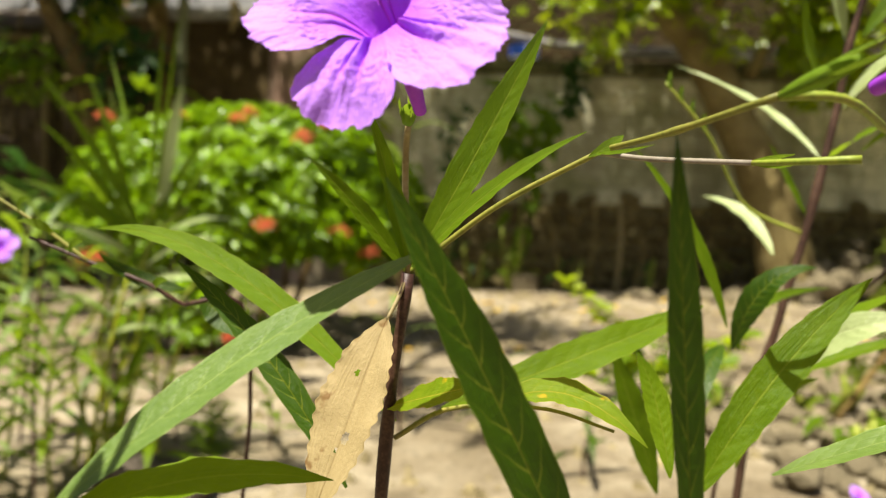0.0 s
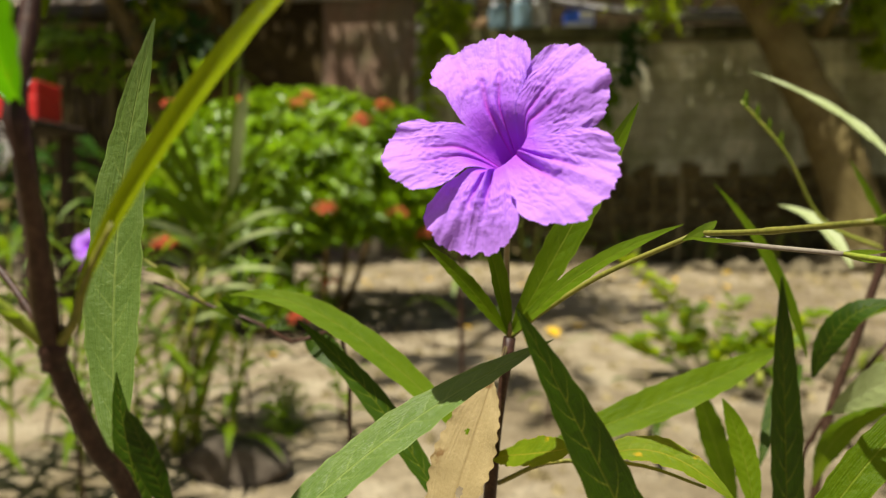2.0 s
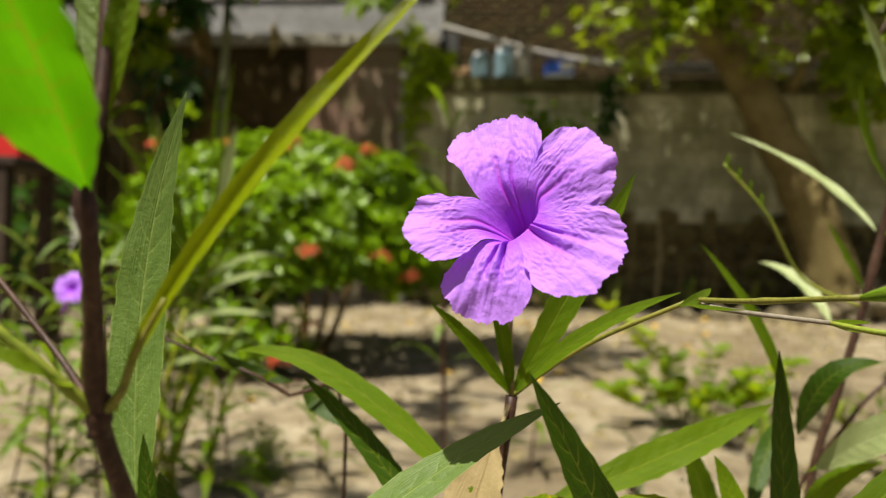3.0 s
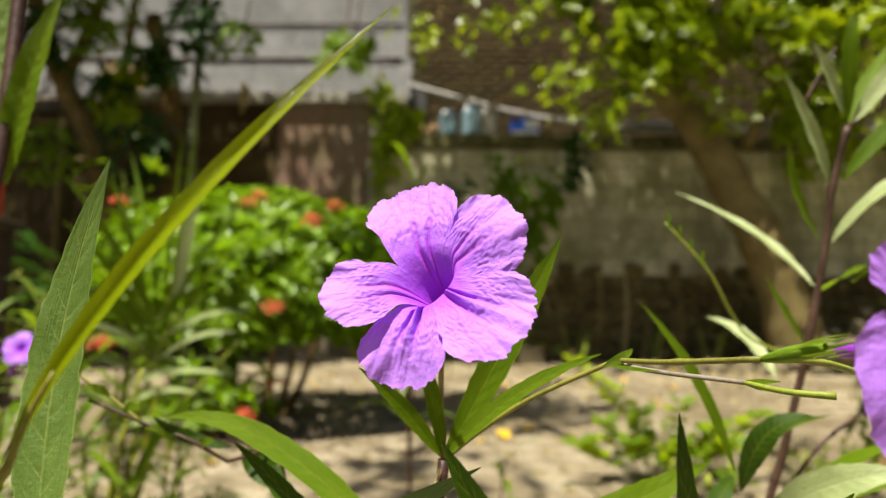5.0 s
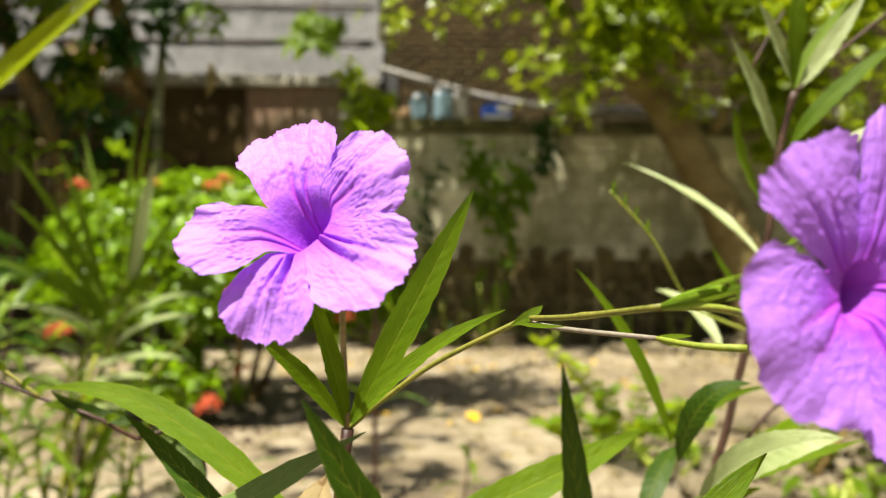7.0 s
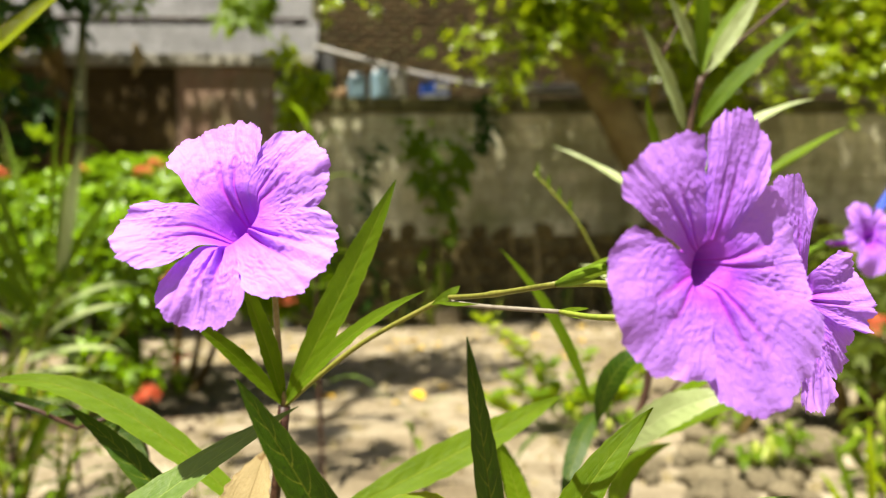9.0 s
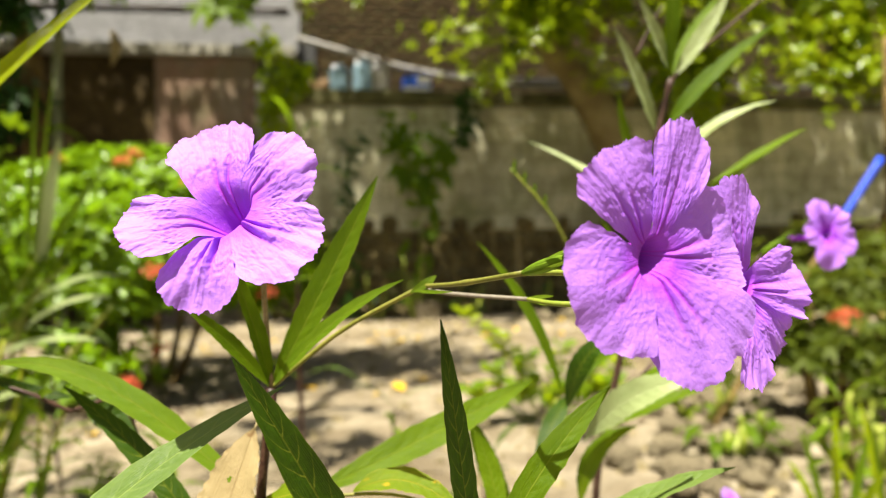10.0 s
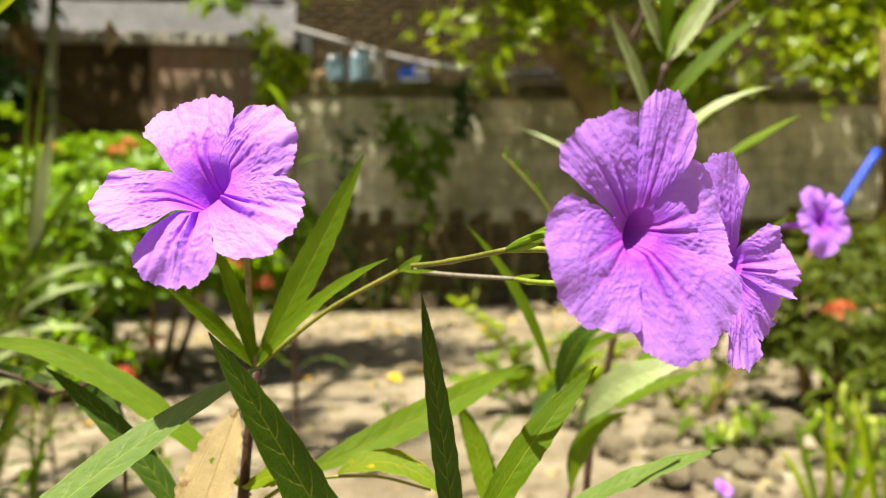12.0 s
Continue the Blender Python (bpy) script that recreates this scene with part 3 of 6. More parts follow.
SOIL = soil_surface()
xs = [-400, -120, -40, -18, -12] + [-9 + 0.07 * k for k in range(258)] + [12, 18, 40, 120, 400]
ys = [-400, -120, -40, -12, -6] + [-3 + 0.07 * k for k in range(160)] + [9.5, 13, 20, 40, 120, 400]
gv = [(x, y, ground_z(x, y)) for y in ys for x in xs]
gf = [(j * len(xs) + i, j * len(xs) + i + 1, (j + 1) * len(xs) + i + 1, (j + 1) * len(xs) + i) for j in range(len(ys) - 1) for i in range(len(xs) - 1)]
ground = tagged(part("ground", mesh_of("ground", gv, gf), SOIL), "pale sandy bare garden soil with grit", "ground", kind="structure")

WALL_Y = 7.4
block_wall = tagged(part("wall_block", box_mesh((-0.80, WALL_Y + 0.009, 0.95), (11, WALL_Y + 0.19, 2.40)), MORTAR), "weathered grey concrete block garden wall", "wall", kind="structure")
footing = tagged(part("wall_footing", box_mesh((-0.9, WALL_Y + 0.01, -0.3), (11, WALL_Y + 0.30, 0.948)), STONE_DARK), "rough mossy rubble stone footing under a block wall", "wall", kind="structure")
bm = bmesh.new()
for k in range(12):
    box(bm, (-0.85 + k, WALL_Y - 0.035 - 0.01 * (k % 3), 2.402), (0.145 + k, WALL_Y + 0.25, 2.545 + 0.008 * (k % 2)), 0.01, 0.006)
tagged(part("wall_cap", bm_mesh("wall_cap", bm), CAP), "dark mossy concrete capping on the block wall", "wall cap", kind="structure")
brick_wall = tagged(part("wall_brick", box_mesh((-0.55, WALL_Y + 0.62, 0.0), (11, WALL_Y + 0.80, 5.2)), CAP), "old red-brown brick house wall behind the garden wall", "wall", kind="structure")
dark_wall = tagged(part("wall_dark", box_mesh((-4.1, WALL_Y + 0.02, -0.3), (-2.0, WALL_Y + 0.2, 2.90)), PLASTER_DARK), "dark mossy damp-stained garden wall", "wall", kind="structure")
brown_wall = tagged(part("wall_brown", box_mesh((-1.998, WALL_Y + 0.03, -0.3), (-0.93, WALL_Y + 0.2, 2.90)), PLASTER_BROWN), "brown rendered wall with reddish worn patches", "wall", kind="structure")
bm = bmesh.new()
box(bm, (-0.93, WALL_Y - 0.06, -0.2), (-0.80, WALL_Y + 0.12, 2.62), 0.012)
tagged(part("wall_post", bm_mesh("post", bm), PIPE_GREY), "grey concrete post at the wall's corner", "post", kind="structure")
bm = bmesh.new()
box(bm, (-4.2, WALL_Y - 0.05, 2.905), (-0.5, WALL_Y + 0.25, 3.03), 0.01)
tagged(part("trim_beam", bm_mesh("beam", bm), rough_surface("beam_pale", (0.13, 0.12, 0.09), (0.25, 0.24, 0.19), (0.36, 0.34, 0.29), 3, 40, 0.8, 0.3, 0.003)), "pale weathered beam along the wall's top", "beam", kind="structure")

# house behind the left wall
house = thing("house", (-2.4, WALL_Y + 0.6, 0), "low house with pale and peach sloping roof sheets", "house")
part("wall", box_mesh((-8.5, WALL_Y + 1.1, 0), (-0.6, WALL_Y + 1.3, 5.2)), WHITEWASH, house, "white-painted upper wall")
px = -8.4
for k, wd in enumerate((1.2, 0.9, 1.1, 0.85, 0.62, 0.55, 0.9, 0.7, 1.1)):
    m = (WHITEWASH, PEACH, WHITEWASH, WHITEWASH, PEACH, WHITEWASH, WHITEWASH, WHITEWASH, WHITEWASH)[k]
    for step in range(2):
        y0, z0 = WALL_Y + 0.26 + 0.33 * step, 3.05 + 0.58 * step + 0.01 * (k % 2)
        bm = bmesh.new()
        low = [bm.verts.new((px + wd * q / 6, y0 + rng.uniform(-0.02, 0.02), z0 + 0.012 * (q % 2) + rng.uniform(-0.012, 0.012))) for q in range(7)]
        top = [bm.verts.new((px + wd * q / 6, y0 + 0.35, z0 + 0.60 + 0.012 * (q % 2))) for q in range(7)]
        for q in range(6):
            bm.faces.new((low[q], low[q + 1], top[q + 1], top[q]))
        bmesh.ops.solidify(bm, geom=bm.faces[:], thickness=0.008)
        part("roof_sheet", bm_mesh("sheet", bm), m if step == 0 else WHITEWASH, house)
    px += wd

# dark bars draw the shadow lines where the roof sheets overlap
for zz, yy in ((3.66, 0.60), (4.25, 0.93)):
    part("shadow_line_bar", tube([(-8.3, WALL_Y + yy - 0.03, zz), (-4.4, WALL_Y + yy - 0.035, zz - 0.02), (-0.62, WALL_Y + yy - 0.03, zz + 0.01)], 0.022, sides=7), DARK_WOOD, house, "dark bar standing in for the shadow line at the sheet joint")

# bamboo fence
fence = thing("bamboo_fence", (-5.5, WALL_Y, 0), "weathered grey bamboo slat fence with a cross rail", "fence")
for k in range(44):
    x = -7.6 + 0.081 * k + rng.uniform(-0.008, 0.008)
    top = 2.80 + rng.uniform(-0.03, 0.03)
    part("slat", tube([(x, WALL_Y, 0), (x + rng.uniform(-0.01, 0.01), WALL_Y, 1.4), (x + rng.uniform(-0.02, 0.02), WALL_Y, top)], 0.019, 0.016, n=6, sides=6), BAMBOO, fence)
for zz in (0.7, 2.22, 2.66):
    part("rail", tube([(-7.7, WALL_Y - 0.035, zz), (-5.8, WALL_Y - 0.035, zz + 0.02), (-4.05, WALL_Y - 0.035, zz - 0.01)], 0.028, sides=8), BAMBOO, fence)
for x in (-6.9, -4.42):
    part("post", tube([(x, WALL_Y - 0.08, 0), (x, WALL_Y - 0.08, 2.85)], 0.05, sides=8), BAMBOO, fence)
part("backing", box_mesh((-8.2, WALL_Y + 0.05, 0), (-4.12, WALL_Y + 0.09, 2.8)), DARK_WOOD, fence, "dark boards behind the slats")
bm = bmesh.new()
for k in range(42):
    x0 = -8.2 + k * 0.1
    vs = [bm.verts.new(p) for p in ((x0, WALL_Y - 0.2, 2.86), (x0 + 0.05, WALL_Y - 0.2, 2.89), (x0 + 0.1, WALL_Y - 0.2, 2.86), (x0 + 0.1, WALL_Y + 0.48, 3.1), (x0 + 0.05, WALL_Y + 0.48, 3.13), (x0, WALL_Y + 0.48, 3.1))]
    bm.faces.new((vs[0], vs[1], vs[4], vs[5]))
    bm.faces.new((vs[1], vs[2], vs[3], vs[4]))
part("roof_sheet", bm_mesh("roof", bm), TIN, fence, "rusty corrugated sheet above the fence")

# plain walls that close the yard
for nm, lo, hi in (("wall_west", (-9.2, -5, 0), (-9.0, 8.2, 2.6)), ("wall_east", (11.0, -5, 0), (11.2, 8.2, 2.6)), ("wall_south", (-9.0, -5.2, 0), (11.0, -5.0, 2.4))):
    tagged(part(nm, box_mesh(lo, hi), PLASTER_BROWN), "plain rendered garden wall", "wall", kind="structure")

# dry leaf caught on the beam
hung = part("dry_frond", blade((-2.395, 7.303, 3.134), (-2.345, 7.281, 2.935), (-2.397, 7.294, 2.734), 0.11, (0.3, -1, 0.2), n=14, m=6, fold=0.6, wave=0.12, seed=4), LEAF_DEAD)
tagged(hung, "curled brown dry frond hanging from the beam", "frond")

# things along the wall's top
pipe = part("pipe", tube([(-0.5, WALL_Y + 0.3, 3.24), (0.2, WALL_Y + 0.2, 3.02), (0.85, WALL_Y + 0.14, 2.84), (1.7, WALL_Y + 0.12, 2.70), (2.8, WALL_Y + 0.12, 2.66), (6.0, WALL_Y + 0.12, 2.70)], 0.032, sides=8), HOSE)
tagged(pipe, "grey hose pipe sagging along the wall's top", "pipe")
tagged(part("cable", tube([(-0.5, WALL_Y + 0.45, 3.3), (0.5, WALL_Y + 0.4, 3.02), (2.0, WALL_Y + 0.3, 2.80), (5.5, WALL_Y + 0.3, 2.83)], 0.014, sides=6), CABLE), "thin black cable along the brick wall", "cable")
carton = thing("carton", (0.85, WALL_Y + 0.09, 2.55), "blue and white printed carton on the wall's top", "carton")
part("body", box_mesh((0.70, WALL_Y + 0.0, 2.553), (1.02, WALL_Y + 0.16, 2.73), 0.01), BLUE, carton)
part("label", box_mesh((0.705, WALL_Y - 0.006, 2.56), (1.0, WALL_Y - 0.002, 2.60)), WHITE, carton, "white band on the carton")
part("label", box_mesh((0.86, WALL_Y - 0.006, 2.64), (1.01, WALL_Y - 0.002, 2.725)), WHITE, carton, "white print on the carton")
for x, ht, m in ((-0.02, 0.34, TEAL), (0.24, 0.40, TEAL), (0.45, 0.36, PIPE_GREY)):
    can = thing("jerrycan", (x, WALL_Y + 0.13, 2.55), "faded blue-grey plastic jerrycan on the wall", "container", "cans on the wall")
    bm = bmesh.new()
    box(bm, (x - 0.11, WALL_Y + 0.04, 2.553), (x + 0.10, WALL_Y + 0.22, 2.55 + ht * 0.8), 0.03)
    part("body", bm_mesh("can", bm), m, can)
    part("cap", tube([(x - 0.05, WALL_Y + 0.13, 2.55 + ht * 0.78), (x - 0.05, WALL_Y + 0.13, 2.55 + ht * 0.95)], 0.028, sides=10), WHITE, can)
    part("handle", tube([(x - 0.02, WALL_Y + 0.13, 2.55 + ht * 0.79), (x + 0.02, WALL_Y + 0.13, 2.55 + ht), (x + 0.07, WALL_Y + 0.13, 2.55 + ht * 0.79)], 0.012, sides=6), m, can)
bm = bmesh.new()
box(bm, (-0.48, WALL_Y - 0.02, 2.553), (-0.14, WALL_Y + 0.2, 2.66), 0.02, 0.015)
tagged(part("timber_offcut", bm_mesh("wood", bm), PEACH), "tan timber offcut lying on the wall's top", "timber")
# a solid black panel gives the darkness of the gap
vent = thing("doorway", (-0.62, WALL_Y + 0.5, 2.5), "black panel standing in for the shaded gap between house and brick wall", "doorway")
part("gap_shade_panel", box_mesh((-0.78, WALL_Y + 0.56, 2.0), (-0.30, WALL_Y + 0.60, 3.35)), CABLE, vent)

# ---- trees ----
def tree(name, path, r0, r1, bark, label, limbs, crown, leaf_mat, seed, size=(0.11, 0.055), per=6, droop=0.5):
    t = thing(name, path[0], label, "tree")
    part("trunk", tube(path, r0, r1, n=26, sides=14, wob=0.22), bark, t)
    for pts, a, b in limbs:
        part("limb", tube(pts, a, b, n=14, sides=8, wob=0.2), bark, t)
    r = random.Random(seed)
    spots = []
    for cx, cy, cz, rx, ry, rz, count in crown:
        for _ in range(count):
            d = Vector((r.gauss(0, 1), r.gauss(0, 1), r.gauss(0, 1))).normalized()
            q = r.random() ** 0.45
            spots.append(((cx + d.x * rx * q, cy + d.y * ry * q, cz + d.z * rz * q), d + Vector((0, 0, 0.3))))
    c = part("crown", foliage(spots, size[0], size[1], 0.5, per, droop, seed), leaf_mat, t)
    c["kind"] = "stuff"
    return t


# clumps above z 4.8 and their limbs: unseen, added to shade wall and soil
tree("leaning_tree", [(3.55, 6.6, -0.1), (3.4307, 6.6, 0.3453), (3.1997, 6.6, 1.1273), (2.8538, 6.6, 1.8209), (2.498, 6.6, 2.4852), (2.1354, 6.6, 3.0085), (1.7, 6.5, 4.4)], 0.27, 0.15, BARK_PALE,
     "leaning garden tree with ringed pale bark beside the wall",
     [([(2.6, 6.6, 2.9), (2.9, 6.3, 3.4), (3.4, 6.0, 4.2)], 0.10, 0.04), ([(2.2, 6.5, 3.5), (1.5, 6.0, 3.9), (0.7, 5.5, 4.1)], 0.09, 0.03),
      ([(3.0, 6.62, 2.2), (3.25, 6.4, 2.9), (3.2, 6.2, 3.8)], 0.07, 0.03), ([(2.9, 6.3, 3.4), (4.2, 6.1, 3.7), (5.6, 6.0, 3.6)], 0.07, 0.03), ([(1.5, 6.0, 3.9), (0.6, 4.4, 4.9), (-0.5, 2.5, 5.3), (-0.2, 0.2, 5.35)], 0.08, 0.02), ([(-0.5, 2.5, 5.3), (-0.9, 1.4, 5.35), (-1.15, 0.4, 5.3)], 0.04, 0.015)],
     [(1.9, 6.2, 4.1, 1.5, 0.6, 0.4, 200), (3.2, 6.1, 3.6, 1.1, 0.5, 0.7, 300), (3.55, 6.3, 2.5, 0.45, 0.25, 0.65, 150), (4.9, 5.9, 3.5, 1.5, 0.6, 0.75, 420),
      (5.7, 6.2, 2.85, 1.3, 0.5, 0.55, 380), (1.75, 5.9, 3.15, 0.25, 0.15, 0.5, 60), (2.25, 6.0, 3.2, 0.25, 0.14, 0.4, 46), (3.2, 6.2, 5.15, 4.8, 0.85, 0.3, 2300), (5.0, 6.3, 4.9, 1.2, 0.6, 0.3, 380), (-0.75, 2.3, 5.3, 0.9, 1.0, 0.3, 300), (-1.05, 0.45, 5.3, 0.42, 0.55, 0.2, 30), (-1.3, -0.1, 5.3, 0.35, 0.25, 0.15, 9), (0.1, 6.2, 5.15, 1.5, 0.85, 0.3, 190), (1.1, 6.0, 3.6, 0.6, 0.3, 0.2, 30), (6.6, 5.6, 2.2, 0.8, 0.4, 0.5, 150)], LEAF_TREE, 11, (0.125, 0.066), 5)
hang = new("hanging_boughs")
hang.location = (2.2, 6.5, 3.3)
tagged(hang, "sunlit yellow-green boughs hanging from the leaning tree", "boughs")
hr = random.Random(91)
for k, (hp, rad, cnt) in enumerate((((0.998, 5.8, 2.6519), 0.28, 46), ((1.3001, 5.8, 2.2975), 0.20, 34), ((1.8199, 5.9, 2.7639), 0.24, 34), ((2.4859, 6.2, 2.724), 0.3, 40),
                                     ((3.825, 5.9, 2.8209), 0.35, 60), ((4.2045, 5.6, 2.5584), 0.36, 80), ((4.603, 5.5, 2.694), 0.32, 70), ((4.0352, 5.8, 2.2368), 0.26, 44), ((4.4592, 5.5, 2.1045), 0.28, 44), ((4.9407, 5.4, 2.2952), 0.3, 60),
                                     ((0.8381, 5.9, 3.2886), 0.3, 50), ((1.3404, 5.8, 3.0868), 0.35, 60), ((1.9419, 5.9, 3.2476), 0.35, 60), ((2.7501, 6.2, 3.1661), 0.35, 70), ((3.1974, 5.9, 3.1541), 0.35, 60), ((1.2852, 5.8, 2.6073), 0.2, 34), ((1.3581, 5.8, 2.1629), 0.13, 18), ((2.6734, 6.2, 2.3758), 0.22, 40), ((1.7738, 5.9, 2.5421), 0.2, 24), ((-0.1632, 6, 3.1559), 0.25, 34), ((0.3164, 6, 3.3289), 0.3, 44), ((2.2136, 6.1, 2.8376), 0.3, 50), ((3.5945, 5.9, 2.6727), 0.35, 70), ((3.7366, 5.6, 3.1324), 0.35, 70), ((3.0156, 6.1, 2.6813), 0.25, 44))):
    spots = []
    for _ in range(int(cnt * 0.62)):
        d = Vector((hr.gauss(0, 1), hr.gauss(0, 0.6), hr.gauss(0, 0.8)))
        spots.append((Vector(hp) + d * rad * 0.62, Vector((d.x * 0.4, -0.3 + d.y, 0.6))))
    part("twig", tube([Vector(hp) + Vector((0.1, 0.2, rad + 0.7)), Vector(hp) + Vector((0.05, 0.05, rad * 0.5)), Vector(hp) - Vector((0, 0, rad * 0.5))], 0.008, 0.003, n=8, sides=5), BARK, hang)
    c = part("leaves", foliage(spots, 0.075, 0.042, 0.6, 4, 0.5, 900 + k), LEAF_TREE if k % 4 == 0 else LEAF_LIME, hang)
    c["kind"] = "stuff"
shade = new("shaded_boughs")
shade.location = (-3.4, 6.2, 2.6)
tagged(shade, "leafy boughs of the forked tree, some with shade in their leaf colour", "boughs")
for k, (hp, rad, cnt) in enumerate((((-3.954, 5.9, 3.0643), 0.4, 50), ((-3.3881, 5.9, 3.291), 0.35, 40), ((-2.3879, 5.8, 3.1477), 0.25, 26), ((-1.9653, 5.8, 2.9916), 0.18, 18), ((-2.771, 6, 2.8464), 0.2, 16), ((-0.9935, 6.2, 3.0617), 0.2, 18), ((-3.2374, 6, 2.6206), 0.14, 12), ((-3.9271, 5.9, 2.042), 0.3, 40), ((-2.9273, 6.1, 1.9994), 0.3, 40), ((-1.0649, 6, 2.9596), 0.18, 16), ((-2.6488, 5.8, 2.8019), 0.2, 20))):
    spots = []
    for _ in range(cnt):
        d = Vector((hr.gauss(0, 1), hr.gauss(0, 0.6), hr.gauss(0, 0.8)))
        spots.append((Vector(hp) + d * rad * 0.62, Vector((d.x * 0.4, -0.3 + d.y, 0.6))))
    part("twig", tube([Vector(hp) + Vector((0.1, 0.2, rad + 0.7)), Vector(hp) + Vector((0.05, 0.05, rad * 0.5)), Vector(hp) - Vector((0, 0, rad * 0.5))], 0.010, 0.004, n=8, sides=5), BARK, shade)
    # every other bough takes the leaf colour with shade in it
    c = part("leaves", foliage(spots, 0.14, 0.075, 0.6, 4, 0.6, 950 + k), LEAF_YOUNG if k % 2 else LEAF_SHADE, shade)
    c["kind"] = "stuff"
# the clumps near z 5 are out of view, added to shade the left walls
tree("fork_tree", [(-3.45, 6.2, -0.1), (-3.2743, 6.2, 0.9319), (-3.3055, 6.2, 1.6725), (-3.5126, 6.2, 2.1962), (-3.7661, 6.2, 2.6653), (-3.9897, 6.2, 3.1959), (-4.5, 6.2, 4.6)], 0.12, 0.08, BARK,
     "brown forked garden tree by the fence",
     [([(-3.3044, 6.2, 1.6197), (-3.2452, 6.2, 2.0969), (-3.1936, 6.2, 2.6788), (-3.0, 6.1, 4.4)], 0.06, 0.035), ([(-3.7629, 6.2, 2.742), (-3.5974, 6.2, 3.1433), (-3.4097, 6.2, 3.6662)], 0.07, 0.05)],
     [(-3.9, 5.8, 4.0, 1.5, 0.6, 0.4, 260), (-1.5, 6.1, 5.2, 1.5, 0.8, 0.3, 190), (-3.1, 6.0, 2.6, 0.3, 0.2, 0.5, 30), (-4.6, 5.9, 3.4, 0.5, 0.3, 0.4, 50), (-2.2, 5.8, 3.75, 0.7, 0.3, 0.22, 70), (-4.3, 5.8, 4.95, 2.6, 1.6, 0.5, 1700)], LEAF_TREE, 12, (0.14, 0.07), 5)
tree("palm_trunk", [(-3.0, 6.5, -0.1), (-2.8095, 6.5, 1.4137), (-2.8467, 6.5, 2.6317), (-3.0782, 6.5, 3.5205)], 0.11, 0.085, BARK,
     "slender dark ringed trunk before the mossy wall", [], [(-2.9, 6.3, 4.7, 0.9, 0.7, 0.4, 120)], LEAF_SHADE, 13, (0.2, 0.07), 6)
tagged(part("bamboo_pole", tube([(-2.5, 6.3, 0), (-2.5237, 6.3, 0.9592), (-2.5285, 6.3, 1.9269), (-2.5137, 6.3, 2.7318), (-2.42, 6.3, 4.4)], 0.042, 0.036, n=30, sides=10, knots=(0.15, 0.3, 0.45, 0.58, 0.72, 0.86)), rough_surface("bamboo_green_grey", (0.09, 0.10, 0.045), (0.17, 0.185, 0.09), (0.26, 0.27, 0.15), 5, 60, 0.6, 0.3, 0.002)), "upright grey-green bamboo pole", "pole")

# ---- shrubs ----
def ixora(name, at, rx, ry, z0, z1, label, count, reds, seed, leaf_len=0.052, leaf_wid=0.021, dense=0.86, mat=None):
    """A clipped dome of glossy leaves on bare stems, with coral flower heads."""
    t = thing(name, (*at, 0), label, "shrub")
    r = random.Random(seed)
    zc, rz = z0 + (z1 - z0) * 0.36, (z1 - z0) * 0.64
    for k in range(7):
        an = 6.283 * k / 7 + r.uniform(-0.3, 0.3)
        q = r.uniform(0.2, 0.6)
        part("stem", tube([(at[0] + 0.12 * math.cos(an), at[1] + 0.10 * math.sin(an), -0.03), (at[0] + rx * q * 0.6 * math.cos(an), at[1] + ry * q * 0.6 * math.sin(an), z0 * 0.9), (at[0] + rx * q * math.cos(an), at[1] + ry * q * math.sin(an), zc + rz * 0.4)], 0.022, 0.010, n=10, sides=7, wob=0.25), BARK, t)
    spots = []
    heads = []
    for k in range(count):
        an = r.uniform(0, 6.283)
        cz = r.uniform(-0.55, 1)
        q = dense + (1 - dense) * r.random() if r.random() < 0.8 else r.uniform(0.55, dense)
        lump = 1 + 0.07 * noise.noise(Vector((math.cos(an) * 2.2, math.sin(an) * 2.2, cz * 2 + seed)))
        s = math.sqrt(max(0, 1 - max(0, cz) ** 2.4)) if cz > 0 else 1 - 0.45 * cz * cz
        p = Vector((at[0] + rx * s * q * lump * math.cos(an), at[1] + ry * s * q * lump * math.sin(an), zc + rz * cz * q * lump * (1 if cz > 0 else 0.62)))
        nrm = Vector((math.cos(an) * s / rx, math.sin(an) * s / ry, max(0.15, cz * 1.3) / rz))
        spots.append((p, nrm))
    c = part("crown", foliage(spots, leaf_len, leaf_wid, 0.45, 7, 0.1, seed), mat or LEAF_BUSH, t)
    c["kind"] = "stuff"
    for px_, py_, pz_ in reds:
        fs = []
        for k in range(26):
            d = Vector((r.gauss(0, 0.7), r.gauss(0, 0.7), abs(r.gauss(0, 0.6)) + 0.2)).normalized()
            fs.append((Vector((px_, py_, pz_)) + Vector((0, -0.045, 0.02)) + d * 0.042 * r.uniform(0.7, 1.15), d))
        part("flower_head", foliage(fs, 0.017, 0.008, 0.8, 4, 0.05, seed + int(px_ * 100), 2), FLORET, t, "coral-red cluster of small flowers")
    return t


ixora("ixora_shrub", (-0.92, 3.3), 0.86, 0.80, 0.26, 1.12, "clipped round ixora shrub with glossy leaves and coral flowers", 3600,
      [(-0.8242, 2.75, 0.9234), (-0.8076, 2.85, 0.965), (-0.5324, 2.62, 0.8351), (-0.6412, 2.5, 0.4927), (-0.3995, 2.72, 0.476), (-0.4836, 2.9, 0.9376), (-1.4983, 3, 0.9673), (-1.3538, 2.8, 0.65), (-0.2864, 2.8, 0.398), (-1.1258, 2.9, 0.9588), (-1.233, 2.417, 0.362), (-0.766, 2.577, 0.066), (-0.714, 2.817, 0.186), (-0.739, 2.489, 0.098)], 21)
